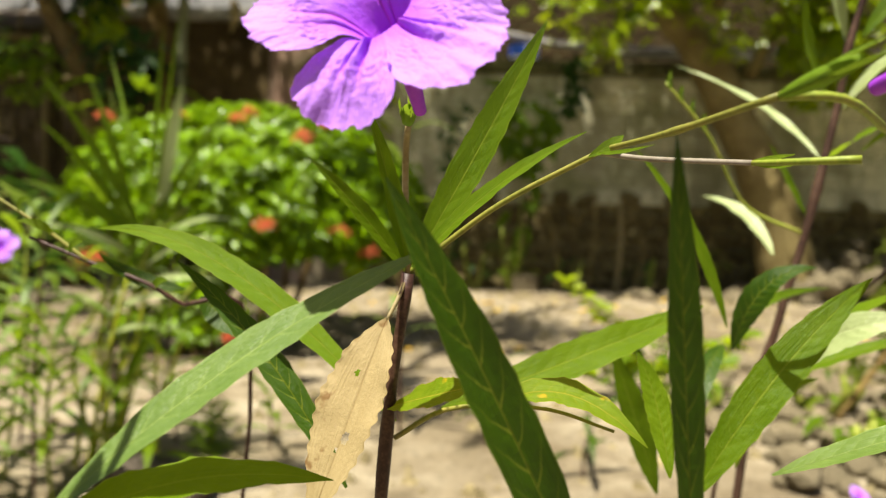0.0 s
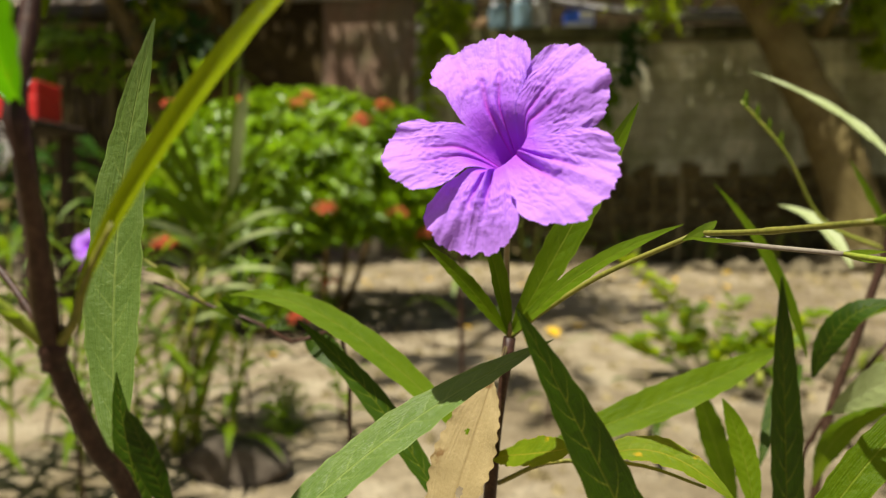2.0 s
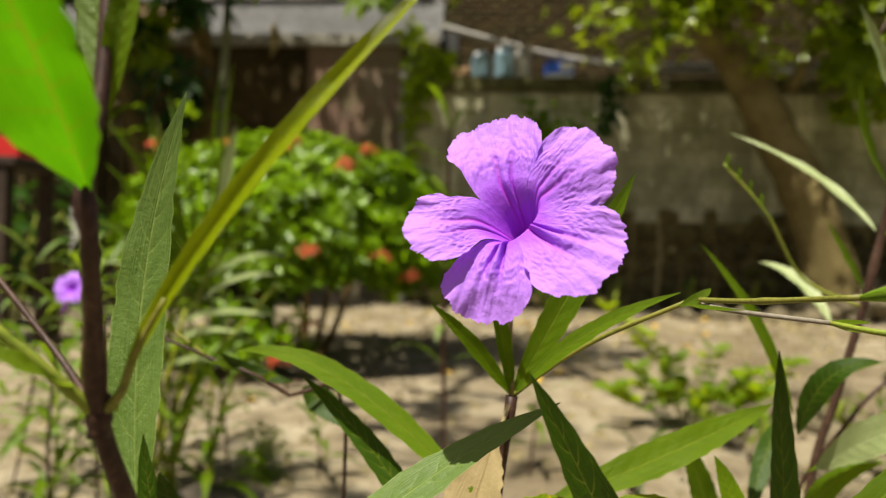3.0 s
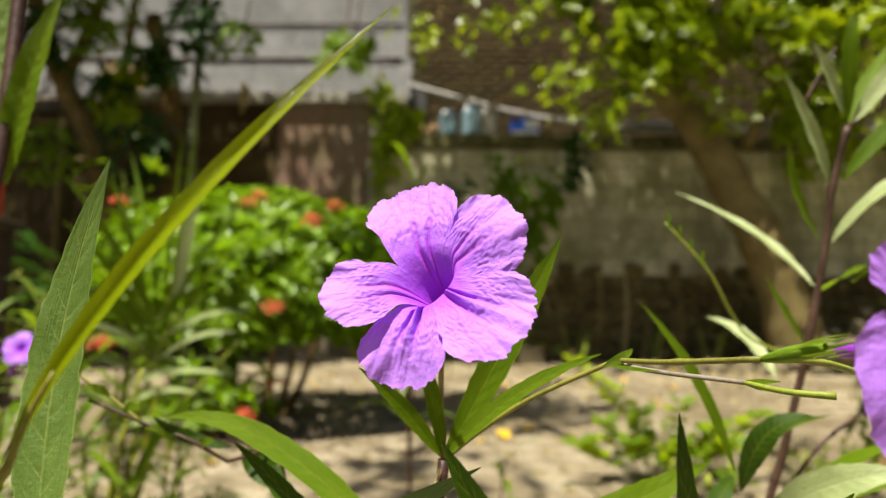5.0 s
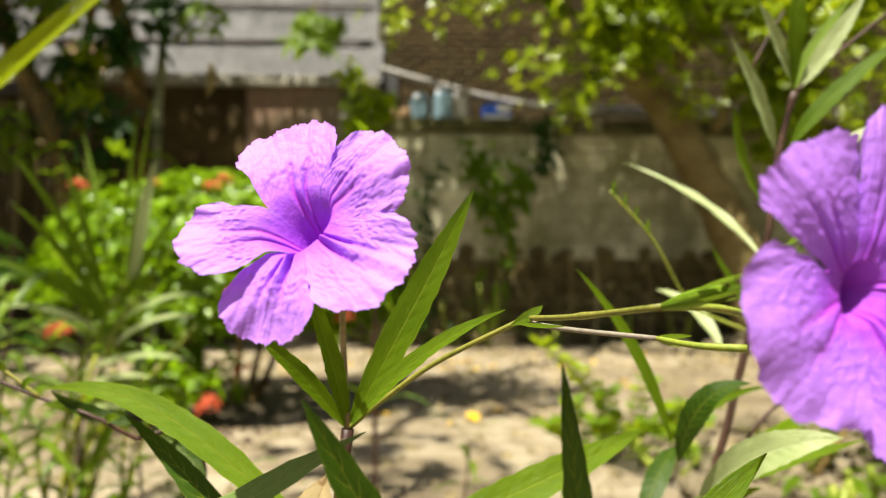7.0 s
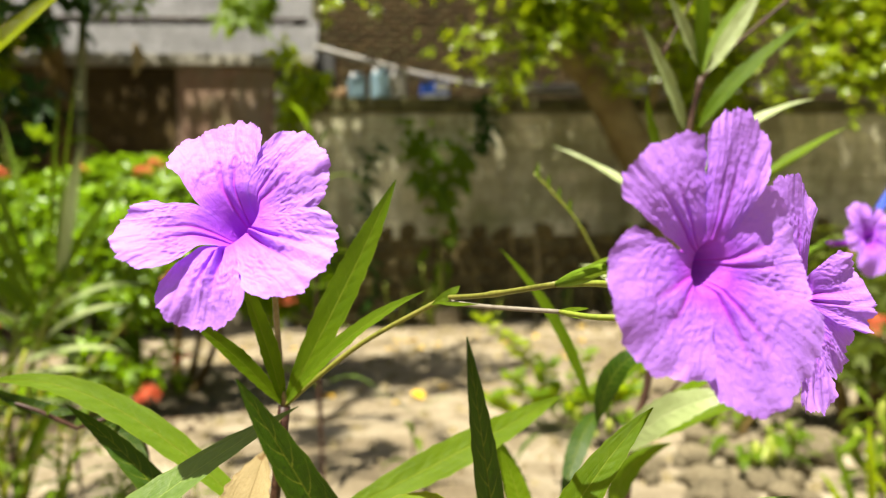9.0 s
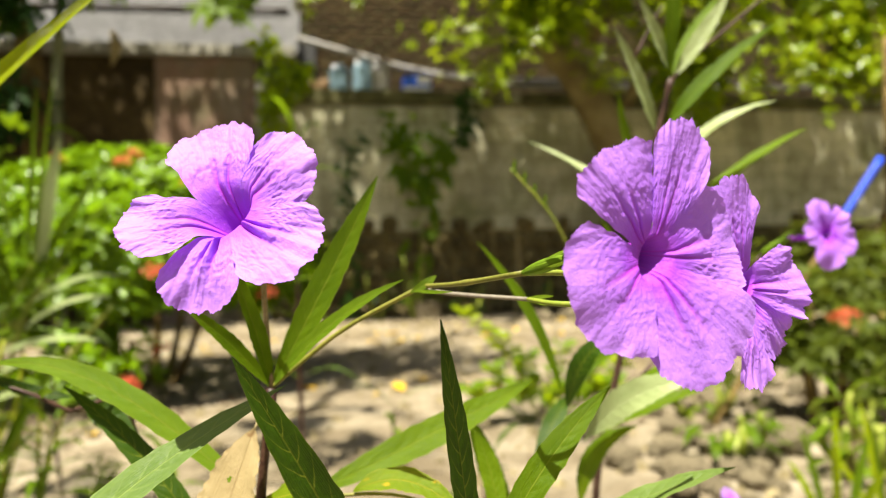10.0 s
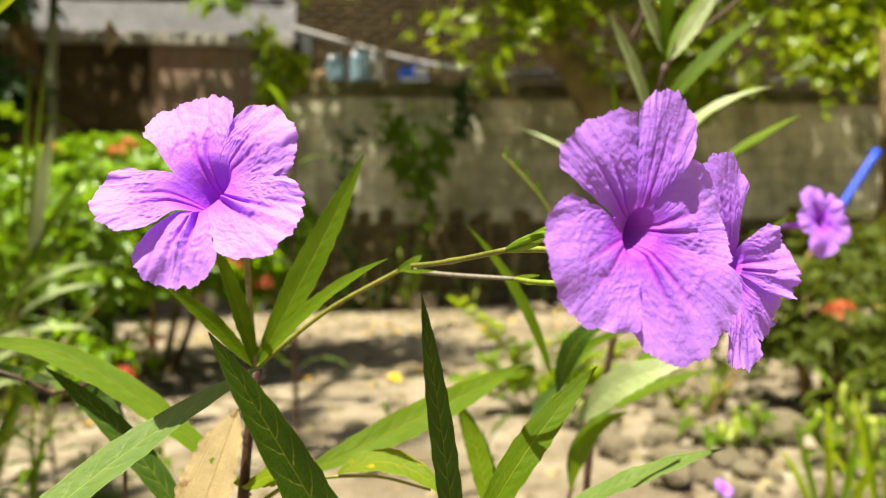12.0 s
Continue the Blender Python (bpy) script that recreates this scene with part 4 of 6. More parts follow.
ixora("ixora_skirt", (-0.98, 2.72), 0.32, 0.26, 0.03, 0.40, "low leafy ixora shoot at the foot of the shrub", 130, [], 22, 0.055, 0.022, 0.4)
ixora("ixora_shrub", (1.5675, 1.8925), 0.42, 0.36, 0.06, 0.50, "small loose ixora shrub with one coral flower head", 210, [(1.4573, 1.75, 0.3075)], 23, 0.05, 0.021, 0.3, LEAF_OLIVE)
ixora("ixora_shrub", (2.75, 3.2), 0.6, 0.5, 0.1, 0.75, "low rounded shrub by the stones", 360, [], 24, 0.07, 0.03, 0.5, LEAF_OLIVE)

# shaded broad-leaved plants at the far left; most carry their shade in the leaf colour
def broad_plant(at, height, count, size, seed, label, mat=None, spread=0.6):
    t = thing("broad_leaf_plant", (*at, 0), label, "plant", "shade plants")
    r = random.Random(seed)
    for k in range(4):
        an = r.uniform(0, 6.28)
        top = (at[0] + 0.3 * spread * math.cos(an), at[1] + 0.3 * spread * math.sin(an), height * r.uniform(0.6, 0.95))
        part("stem", tube([(at[0] + 0.03 * math.cos(an), at[1] + 0.03 * math.sin(an), -0.02), (at[0] + 0.1 * math.cos(an), at[1] + 0.1 * math.sin(an), height * 0.4), top], 0.016, 0.008, n=8, sides=6), STEM_GREEN, t)
    for k in range(count):
        an, hh = r.uniform(0, 6.28), r.uniform(0.2, 1.0) * height
        q = spread * r.uniform(0.2, 1)
        b = Vector((at[0] + q * 0.45 * math.cos(an), at[1] + q * 0.45 * math.sin(an), hh * 0.95))
        d = Vector((math.cos(an), math.sin(an), r.uniform(-0.3, 0.5))).normalized()
        ln = size * r.uniform(0.7, 1.3)
        leaf(t, b, b + d * ln * 0.5 + Vector((0, 0, 0.1 * ln)), b + d * ln - Vector((0, 0, 0.25 * ln)), ln * 0.42, mat or LEAF_SHADE, (0, 0, 1), n=8, m=4, blunt=0.5)
    return t


broad_plant((-3.35, 4.6), 1.25, 46, 0.30, 31, "broad-leaved plant with shade in its leaf colour", spread=1.0)
broad_plant((-4.3, 5.4), 1.15, 36, 0.34, 32, "tall foliage plant near the fence, shade in its leaf colour", spread=1.1)
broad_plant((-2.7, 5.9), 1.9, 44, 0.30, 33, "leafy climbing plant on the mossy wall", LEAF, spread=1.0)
broad_plant((-2.6, 3.9), 0.75, 30, 0.22, 34, "low leafy plant behind the shrub, shade in its leaf colour", spread=0.9)
broad_plant((5.9, 5.2), 1.7, 50, 0.30, 35, "broad green leaves by the post", LEAF_TREE, spread=1.0)
broad_plant((3.4, 2.6), 1.0, 30, 0.16, 36, "bright leafy plant by the stones", LEAF_TREE, spread=0.8)

for wx, wy, wh, ws, wm in ((1.02, 1.62, 0.13, 91, LEAF), (1.28, 1.42, 0.15, 92, LEAF_YOUNG), (1.5, 1.68, 0.2, 93, LEAF_OLIVE), (1.72, 1.5, 0.22, 94, LEAF), (1.2, 2.05, 0.16, 95, LEAF_OLIVE), (0.78, 2.0, 0.12, 96, LEAF)):
    broad_plant((wx, wy), wh, 26, 0.06, ws, "low leafy weed among the stones", wm, spread=0.3)

# hanging and climbing plants on the wall
def vine(label, strands, size, seed, per=3, mat=None):
    t = thing("wall_vine", strands[0][0], label, "vine", "wall vines")
    r = random.Random(seed)
    for pts in strands:
        part("stem", tube(pts, 0.009, 0.004, n=12, sides=6), STEM_GREEN, t)
        spots = [(p + Vector((r.uniform(-0.1, 0.1), r.uniform(-0.08, 0.02), r.uniform(-0.05, 0.05))), Vector((r.uniform(-0.7, 0.7), -1, r.uniform(-0.2, 0.5)))) for p in curve_points(pts, int(10 + 8 * len(pts)))]
        c = part("leaves", foliage(spots, size, size * 0.5, 0.7, per, 0.7, seed), mat or LEAF_SHADE, t)
        c["kind"] = "stuff"
    return t


vine("leafy climber hanging before the block wall", [[(0.78, 7.0, 0.0), (0.82, 7.05, 0.9), (0.86, 7.1, 1.6), (0.82, 7.2, 2.15)], [(0.82, 7.0, 1.2), (1.0, 7.05, 1.6), (1.12, 7.1, 2.0)], [(0.8, 7.0, 1.4), (0.62, 7.1, 1.75), (0.5, 7.2, 2.2)]], 0.19, 41, 1, LEAF)
vine("climber sprawling on the wall's corner", [[(-0.95, 7.25, -0.02), (-0.95, 7.25, 0.5), (-0.8, 7.2, 1.8), (-0.72, 7.25, 2.5), (-0.8, 7.25, 3.1)], [(-0.75, 7.2, 2.3), (-0.5, 7.2, 2.6), (-0.45, 7.2, 2.75)]], 0.15, 42, 3, LEAF_TREE)
vine("sparse climber with thin leaves on the wall", [[(0.1, 7.1, 0.0), (0.0, 7.2, 1.2), (0.15, 7.25, 2.0)], [(1.35, 7.2, 2.5), (1.4, 7.25, 2.2), (1.3, 7.25, 1.95)]], 0.12, 43, 2)
vine("bright shoots hanging over the wall's cap", [[(1.75, 6.3, 3.4), (1.78, 6.35, 2.95), (1.72, 6.4, 2.55)], [(2.05, 6.2, 3.5), (2.2, 6.3, 3.05), (2.15, 6.35, 2.85)], [(1.3, 6.2, 3.6), (1.4, 6.3, 3.3)]], 0.10, 44, 4, LEAF_YOUNG)

for wx, wh, wn_, ws in ((0.35, 0.55, 16, 81), (0.75, 0.7, 22, 82), (1.35, 0.42, 14, 83), (-0.45, 0.6, 18, 84), (2.15, 0.4, 12, 85), (2.75, 0.5, 14, 86)):
    broad_plant((wx, 6.95), wh, wn_, 0.13, ws, "dusty green weed at the foot of the wall", LEAF_SHADE if ws % 2 else LEAF_OLIVE, spread=0.45)

# thin bare sticks before the footing
for k, (x0, x1, z1) in enumerate(((1.52, 1.60, 1.05), (1.82, 1.86, 1.05), (2.42, 2.40, 0.98), (1.22, 1.12, 0.75), (0.72, 0.86, 0.8), (2.0, 2.1, 0.6))):
    tagged(part("stick", tube([(x0, 6.95, -0.03), ((x0 + x1) / 2 + 0.03, 6.95, z1 * 0.5), (x1, 7.0, z1)], 0.026 if k == 1 else 0.016, 0.012, n=10, sides=6, wob=0.3), STEM_TAN if k == 1 else BARK_PALE), "thin bare stick standing before the wall", "stick", "sticks by the wall")
bm = bmesh.new()
box(bm, (0.72, 6.78, -0.02), (0.98, 6.98, 0.17), 0.012)
tagged(part("loose_block", bm_mesh("block", bm), STONE), "pale concrete block standing on the soil", "block")

# things at the far left
crate = thing("red_carton", (-2.535, 3.3, 0.9878), "red carton with white flaps on a bench", "carton")
cx, cy, cz = (-2.535, 3.3, 0.9878)
part("body", box_mesh((cx - 0.17, cy, cz), (cx + 0.13, cy + 0.2, cz + 0.13), 0.006), RED, crate)
bm = bmesh.new()
tri = [bm.verts.new(p) for p in ((cx - 0.15, cy - 0.004, cz + 0.21), (cx + 0.11, cy - 0.004, cz + 0.21), (cx - 0.02, cy - 0.012, cz + 0.125))]
bm.faces.new(tri)
bmesh.ops.solidify(bm, geom=bm.faces[:], thickness=0.004)
part("flap", bm_mesh("flap", bm), WHITE, crate, "white triangular front flap")
part("lid", box_mesh((cx - 0.168, cy + 0.004, cz + 0.132), (cx + 0.128, cy + 0.2, cz + 0.212), 0.004), RED, crate)
bench = thing("bench", (cx, cy, 0), "dark wooden bench with a pale top", "bench")
part("seat", box_mesh((cx - 0.9, cy - 0.12, cz - 0.05), (cx + 0.2, cy + 0.3, cz - 0.002), 0.006), DARK_WOOD, bench)
part("rail", box_mesh((cx - 0.9, cy - 0.14, cz - 0.46), (cx + 0.06, cy - 0.1, cz - 0.42), 0.006), BARK_PALE, bench, "pale weathered lower rail")
for x in (cx - 0.85, cx + 0.12):
    for y in (cy - 0.08, cy + 0.24):
        part("leg", box_mesh((x - 0.03, y - 0.03, -0.02), (x + 0.03, y + 0.03, cz - 0.051), 0.004), DARK_WOOD, bench)

# stake with a blue sleeve, grey post at the right
sx0, sx1 = Vector((1.6775, 1.95, 0.6592)), Vector((1.8214, 1.95, 0.8478))
stake = thing("garden_stake", (sx0.x - 0.35, 1.95, 0), "leaning brown stake with a bright blue plastic sleeve", "stake")
foot = sx0 + (sx0 - sx1) * (sx0.z / (sx1.z - sx0.z))
part("stick", tube([foot - Vector((0, 0, 0.02)), foot.lerp(sx0, 0.5), sx0.lerp(sx1, 0.5)], 0.009, 0.009, n=10, sides=7), BARK, stake)
part("sleeve", tube([sx0 - (sx1 - sx0) * 0.3, sx0, sx1], 0.0125, 0.0125, n=12, sides=12), BLUE_PIPE, stake, "bright blue plastic pipe sleeve")
tagged(part("post", tube([(4.3993, 4.7915, 0), (3.3656, 3.6, 1.0328), (3.3911, 3.6, 1.881)], 0.035, 0.03, n=10, sides=9), BARK), "slim weathered brown post", "post")

# ---- young palm and wild petunias at mid distance ----
palm = thing("young_palm", (-0.6306, 1.3393, 0), "young palm with narrow folded green leaflets", "palm")
pb = Vector((-0.6306, 1.3393, 0))
for a, b, c in (((-0.6227, 1.36, 0.2234), (-0.5736, 1.36, 0.4545), (-0.5072, 1.4, 0.5444)), ((-0.7431, 1.4, 0.2131), (-0.6749, 1.4, 0.357), (-0.5708, 1.45, 0.6007)), ((-0.5483, 1.32, 0.2772), (-0.4699, 1.3, 0.3699), (-0.3951, 1.3, 0.4595))):
    part("stalk", tube([pb + Vector((rng.uniform(-0.04, 0.04), rng.uniform(-0.03, 0.03), -0.01)), a, b, c], 0.006, 0.003, n=16, sides=6), STEM_GREEN, palm)
for k in range(9):
    x0 = pb + Vector((rng.uniform(-0.09, 0.10), rng.uniform(-0.06, 0.06), -0.01))
    top = x0 + Vector((rng.uniform(-0.05, 0.09), rng.uniform(-0.03, 0.03), rng.uniform(0.22, 0.42)))
    part("stalk", tube([x0, x0.lerp(top, 0.5) + Vector((rng.uniform(-0.015, 0.015), 0, 0)), top], 0.0055, 0.003, n=12, sides=6), STEM_LIME, palm)
UPH = (0.2, -1, 0.6)
for b, t, w in (
        ((-0.5829, 1.38, 0.4657), (-0.551, 1.36, 0.9011), 10), ((-0.574, 1.38, 0.4893), (-0.5194, 1.36, 0.9247), 9), ((-0.5616, 1.39, 0.5249), (-0.5188, 1.38, 0.7926), 34),
        ((-0.5821, 1.36, 0.4772), (-0.783, 1.34, 0.7935), 22), ((-0.5876, 1.36, 0.4656), (-0.762, 1.3, 0.6965), 20), ((-0.5933, 1.36, 0.4655), (-0.7852, 1.28, 0.5813), 26),
        ((-0.5998, 1.36, 0.4997), (-0.7258, 1.4, 0.8159), 18), ((-0.5986, 1.38, 0.5468), (-0.7052, 1.45, 0.872), 10), ((-0.5854, 1.38, 0.4773), (-0.4241, 1.42, 0.7687), 20),
        ((-0.551, 1.38, 0.5015), (-0.4099, 1.4, 0.6824), 18), ((-0.5931, 1.36, 0.454), (-0.6759, 1.25, 0.5685), 20), ((-0.6101, 1.36, 0.4421), (-0.7482, 1.25, 0.4931), 16),
        ((-0.5557, 1.34, 0.4664), (-0.3586, 1.25, 0.5134), 14), ((-0.5661, 1.34, 0.4209), (-0.3788, 1.25, 0.4761), 14), ((-0.6328, 1.34, 0.3627), (-0.3773, 1.22, 0.3989), 16),
        ((-0.6432, 1.34, 0.3171), (-0.4305, 1.2, 0.3685), 16), ((-0.6536, 1.34, 0.2716), (-0.4292, 1.2, 0.3078), 14), ((-0.5871, 1.36, 0.4427), (-0.3741, 1.3, 0.4983), 12),
        ((-0.6172, 1.34, 0.1591), (-0.4229, 1.18, 0.3803), 26), ((-0.6764, 1.36, 0.3141), (-0.7352, 1.25, 0.367), 16), ((-0.6865, 1.36, 0.2448), (-0.7538, 1.25, 0.2398), 14)):
    b, t = Vector(b), Vector(t)
    # the pale leaflets carry the sky's reflection in their colour
    leaf(palm, b, b.lerp(t, 0.5) + Vector((0, 0, 0.02)), t, w * 1.38 / 1166 * 0.72, LEAF_SHEEN if w > 30 or (w in (14, 16) and b.z < 0.5) else (LEAF_YOUNG if w < 12 else LEAF), UPH, fold=0.35, peak=0.75, n=16, m=4, wave=0.01)


def wild_petunia(at, height, lean, pairs, leaf_len, leaf_wid, label, seed, mat=None, stem_mat=None, stem_r=0.003):
    """An upright stem with opposite pairs of narrow leaves."""
    t = thing("wild_petunia", (at[0], at[1], 0), label, "plant", "wild petunias")
    r = random.Random(seed)
    base = Vector((at[0], at[1], -0.01))
    top = base + Vector((lean[0], lean[1], height))
    mid = base.lerp(top, 0.5) + Vector((r.uniform(-0.02, 0.02), r.uniform(-0.02, 0.02), 0))
    pts = curve_points([base, mid, top], 30)
    part("stem", tube([base, mid, top], stem_r, stem_r * 0.6, n=20, sides=7, knots=[0.25 + 0.7 * k / pairs for k in range(pairs)]), stem_mat or STEM_DARK, t)
    for k in range(pairs):
        p = pts[min(29, int(29 * (0.22 + 0.78 * (k + 1) / pairs)))]
        an = k * 1.57 + r.uniform(-0.5, 0.5)
        for sgn in (1, -1):
            a = an + (0 if sgn > 0 else math.pi)
            d = Vector((math.cos(a), math.sin(a), 0))
            ln = leaf_len * r.uniform(0.7, 1.15)
            up = 0.9 if k > pairs - 2 else r.uniform(0.1, 0.7)
            leaf(t, p, p + d * ln * 0.5 + Vector((0, 0, up * ln * 0.5)), p + d * ln * 0.95 + Vector((0, 0, (up - 0.45) * ln)), leaf_wid * r.uniform(0.8, 1.2), mat or (LEAF if r.random() < 0.6 else LEAF_PALE), (0, 0, 1), n=14, m=4)
    return t, top


gl = (-0.7101, 1.2216)
for k, (dx, dy, h, s) in enumerate(((0.0, 0.0, 0.50, 51), (-0.10, 0.06, 0.46, 52), (0.09, 0.10, 0.36, 53), (-0.2, -0.05, 0.42, 55), (-0.28, 0.15, 0.5, 56), (-0.12, -0.22, 0.40, 66), (-0.05, 0.35, 0.55, 68), (0.2, 0.0, 0.26, 69), (-0.22, 0.3, 0.52, 70), (0.1, -0.1, 0.3, 72), (-0.3, -0.15, 0.38, 73), (-0.02, -0.12, 0.30, 54), (0.14, 0.3, 0.45, 67), (0.02, 0.2, 0.5, 71))):
    wild_petunia((gl[0] + dx, gl[1] + dy), h, (0.03 * math.sin(k * 2), 0.02), 8, 0.14, 0.019, "leafy wild petunia with thin stems and narrow leaves", s, (LEAF_PALE, LEAF_YOUNG, None, LEAF)[k % 4], STEM_GREEN if k % 2 else STEM_DARK)
pl, ptop = wild_petunia((-0.66, 1.02), 0.43, (0.02, -0.03), 5, 0.10, 0.013, "wild petunia bearing one violet flower", 57)
flower(pl, (-0.6126, 0.97, 0.4601), (0.1, -0.9, 0.4), even_petals([(90, 0.026, 0.023, 0.2), (20, 0.027, 0.023, 0.2), (-50, 0.026, 0.023, 0.2), (-125, 0.026, 0.023, 0.2), (165, 0.027, 0.022, 0.2)]), "violet funnel flower", tube_end=tuple(ptop), mouth=0.012, fine=24)
wild_petunia((-0.3539, 1.5054), 0.13, (0.0, 0.0), 3, 0.11, 0.02, "young wild petunia seedling on the sand", 58, LEAF)
wild_petunia((0.3233, 1.3528), 0.14, (0.02, 0.0), 3, 0.12, 0.016, "young wild petunia seedling with dark leaves", 59, LEAF_DARK)
wild_petunia((-0.07, 1.62), 0.84, (0.0, 0.0), 8, 0.15, 0.018, "tall wild petunia with a dark stem", 60, None, STEM_DARK, 0.005)
wild_petunia((0.13, 1.55), 0.2, (0.02, 0.0), 3, 0.1, 0.014, "short wild petunia sprout", 61)
wild_petunia((1.1275, 1.3243), 0.20, (0.02, 0.02), 4, 0.11, 0.014, "pale leaved wild petunia sprout by the stones", 62, LEAF_YOUNG)
wild_petunia((1.35, 1.15), 0.33, (0.04, 0.0), 4, 0.13, 0.018, "pale leaved wild petunia by the stones", 63, LEAF_YOUNG)

# feathery seedling and a climber with round leaves
fx, fy = (-0.4784, 1.4753)
feather = thing("feathery_seedling", (fx, fy, 0), "yellow-green feathery seedling on the sand", "seedling")
part("stem", tube([(fx, fy, -0.01), (fx + 0.003, fy, 0.06), (fx, fy, 0.12)], 0.0016, 0.0008, n=10, sides=5), STEM_GREEN, feather)
fc = part("fronds", foliage([((fx + rng.uniform(-0.02, 0.02), fy + rng.uniform(-0.02, 0.02), 0.01 + 0.0045 * k), (0.2, -0.2, 1)) for k in range(24)], 0.05, 0.006, 0.7, 6, 0.2, 5), LEAF_YOUNG, feather)
fc["kind"] = "stuff"
rx_, ry_ = (0.662, 2.172)
round_plant = thing("round_leaf_plant", (rx_, ry_, 0), "bright green plant with small round leaves", "plant")
strands = [[(rx_, ry_, -0.01), (0.6382, 2.2, 0.1425), (0.5484, 2.15, 0.2578), (0.4087, 2.1, 0.3738)]] + [[(rx_ + 0.02 * k, ry_, -0.01), (rx_ - 0.18 + 0.12 * k, ry_ - 0.06, 0.08 + 0.02 * (k % 2)), (rx_ - 0.24 + 0.16 * k, ry_ - 0.1, 0.13)] for k in range(4)] + [[(rx_ + 0.03 * k, ry_ + 0.02, -0.01), (rx_ - 0.12 + 0.09 * k, ry_ - 0.02, 0.12), (rx_ - 0.16 + 0.12 * k, ry_ - 0.07, 0.19 + 0.03 * (k % 3))] for k in range(5)]
for k, pts in enumerate(strands):
    part("stem", tube(pts, 0.0035, 0.0015, n=14, sides=6), STEM_GREEN, round_plant)
    for q, p in enumerate(curve_points(pts, 16 if k == 0 else 10)[3:]):
        for sgn in (1, -1):
            d = Vector((sgn * rng.uniform(0.5, 1), rng.uniform(-0.6, 0.1), rng.uniform(-0.1, 0.5))).normalized()
            ln = rng.uniform(0.035, 0.06)
            leaf(round_plant, p, p + d * ln * 0.5, p + d * ln, ln * 0.62, LEAF_LIME if k == 0 or q % 3 else LEAF_YOUNG, (0.1, -0.6, 0.8), n=8, m=4, blunt=1.0, fold=0.1)

# ---- the wild petunia in front, with the open flower ----
CAMH = (0, -1, 0.35)
main = thing("wild_petunia", (0.0, 0.235, 0), "wild petunia stem with narrow leaves and open violet flower", "plant", "wild petunias")
N1 = Vector((0.019, 0.222, 0.471))
part("stem", tube([(0.0, 0.235, -0.01), (0.004, 0.232, 0.2), (0.012, 0.226, 0.40), N1], 0.0022, 0.0016, n=24, sides=9, knots=(0.72, 0.985)), STEM_DARK, main)
O1 = Vector((0.0148, 0.1611, 0.5279))
AX1 = Vector((-0.13, -0.92, 0.37)).normalized()
cal1 = Vector((0.019, 0.206, 0.5125))
part("flower_stalk", tube([N1, (0.0178, 0.221, 0.490), (0.018, 0.2135, 0.506), cal1], 0.0011, 0.0009, n=10, sides=7), STEM_TAN, main)
calyx(main, cal1, O1 - AX1 * 0.036, 0.0042)
flower(main, O1, AX1,
       [(99, 0.0285, -0.002, 39, 0.02106, 0.0055, 30, 0.019, 0.0055, 0.0004), (42, 0.0278, 0.005, 27, 0.0195, 0.0045, 40, 0.02, 0.0045, 0), (-30, 0.029, 0.0025, 31, 0.0218, 0.0045, 41, 0.02, 0.0045, 0.0009),
        (-103, 0.02789, -0.0008, 30, 0.02, 0.003, 31, 0.022, 0.0005, -0.0006), (199, 0.02574, 0.0058, 30, 0.01778, 0.007, 30, 0.01825, 0.005, 0.0008)],
       "open violet funnel flower with five crinkled petals", depth=0.0108, sag=(0.0040, -0.0030), mouth=0.0104, tube_len=0.022)
leaf(main, N1, (0.0396, 0.222, 0.5096), (0.058, 0.219, 0.546), 0.0105, LEAF, CAMH, fold=0.22)
leaf(main, N1, (0.0052, 0.215, 0.4888), (-0.0075, 0.203, 0.5025), 0.0058, LEAF, (0.3, -1, 0.5), fold=0.25)
leaf(main, N1, (0.0140, 0.214, 0.4950), (0.0070, 0.203, 0.5190), 0.0070, LEAF, (0.3, -0.8, 0.8), fold=0.25)
leaf(main, N1, (0.0403, 0.207, 0.4935), (0.0640, 0.188, 0.5085), 0.0062, LEAF_YOUNG, (-0.3, -0.9, 0.7), fold=0.2)
NODE = Vector((0.0712, 0.200, 0.506))
part("flower_stalk", tube([N1, (0.0308, 0.22, 0.4808), (0.0469, 0.212, 0.4928), NODE], 0.0009, 0.0008, n=18, sides=7), STEM_OLIVE, main)
part("bud", blade(NODE - Vector((0.004, 0, 0.002)), NODE + Vector((0.001, -0.003, 0.001)), NODE + Vector((0.0045, -0.002, 0.0035)), 0.003, (0, -1, 0.3), n=10, m=4), LEAF_YOUNG, main)
CAL3 = Vector((0.0929, 0.152, 0.5099))
part("flower_stalk", tube([NODE, (0.0786, 0.184, 0.5067), (0.0844, 0.172, 0.5078), CAL3], 0.0008, 0.0008, n=16, sides=7, knots=(0.55,)), STEM_OLIVE, main)
part("dry_stalk", tube([NODE + Vector((-0.001, 0, -0.001)), (0.0821, 0.195, 0.5031), (0.103, 0.184, 0.5013)], 0.0008, 0.0007, n=14, sides=7), STEM_GREY, main, "dry grey old flower stalk")
part("dry_stalk", tube([(0.103, 0.184, 0.5013), (0.1084, 0.172, 0.5003), (0.1173, 0.165, 0.5001)], 0.0007, 0.0010, n=10, sides=7), STEM_GREEN, main)
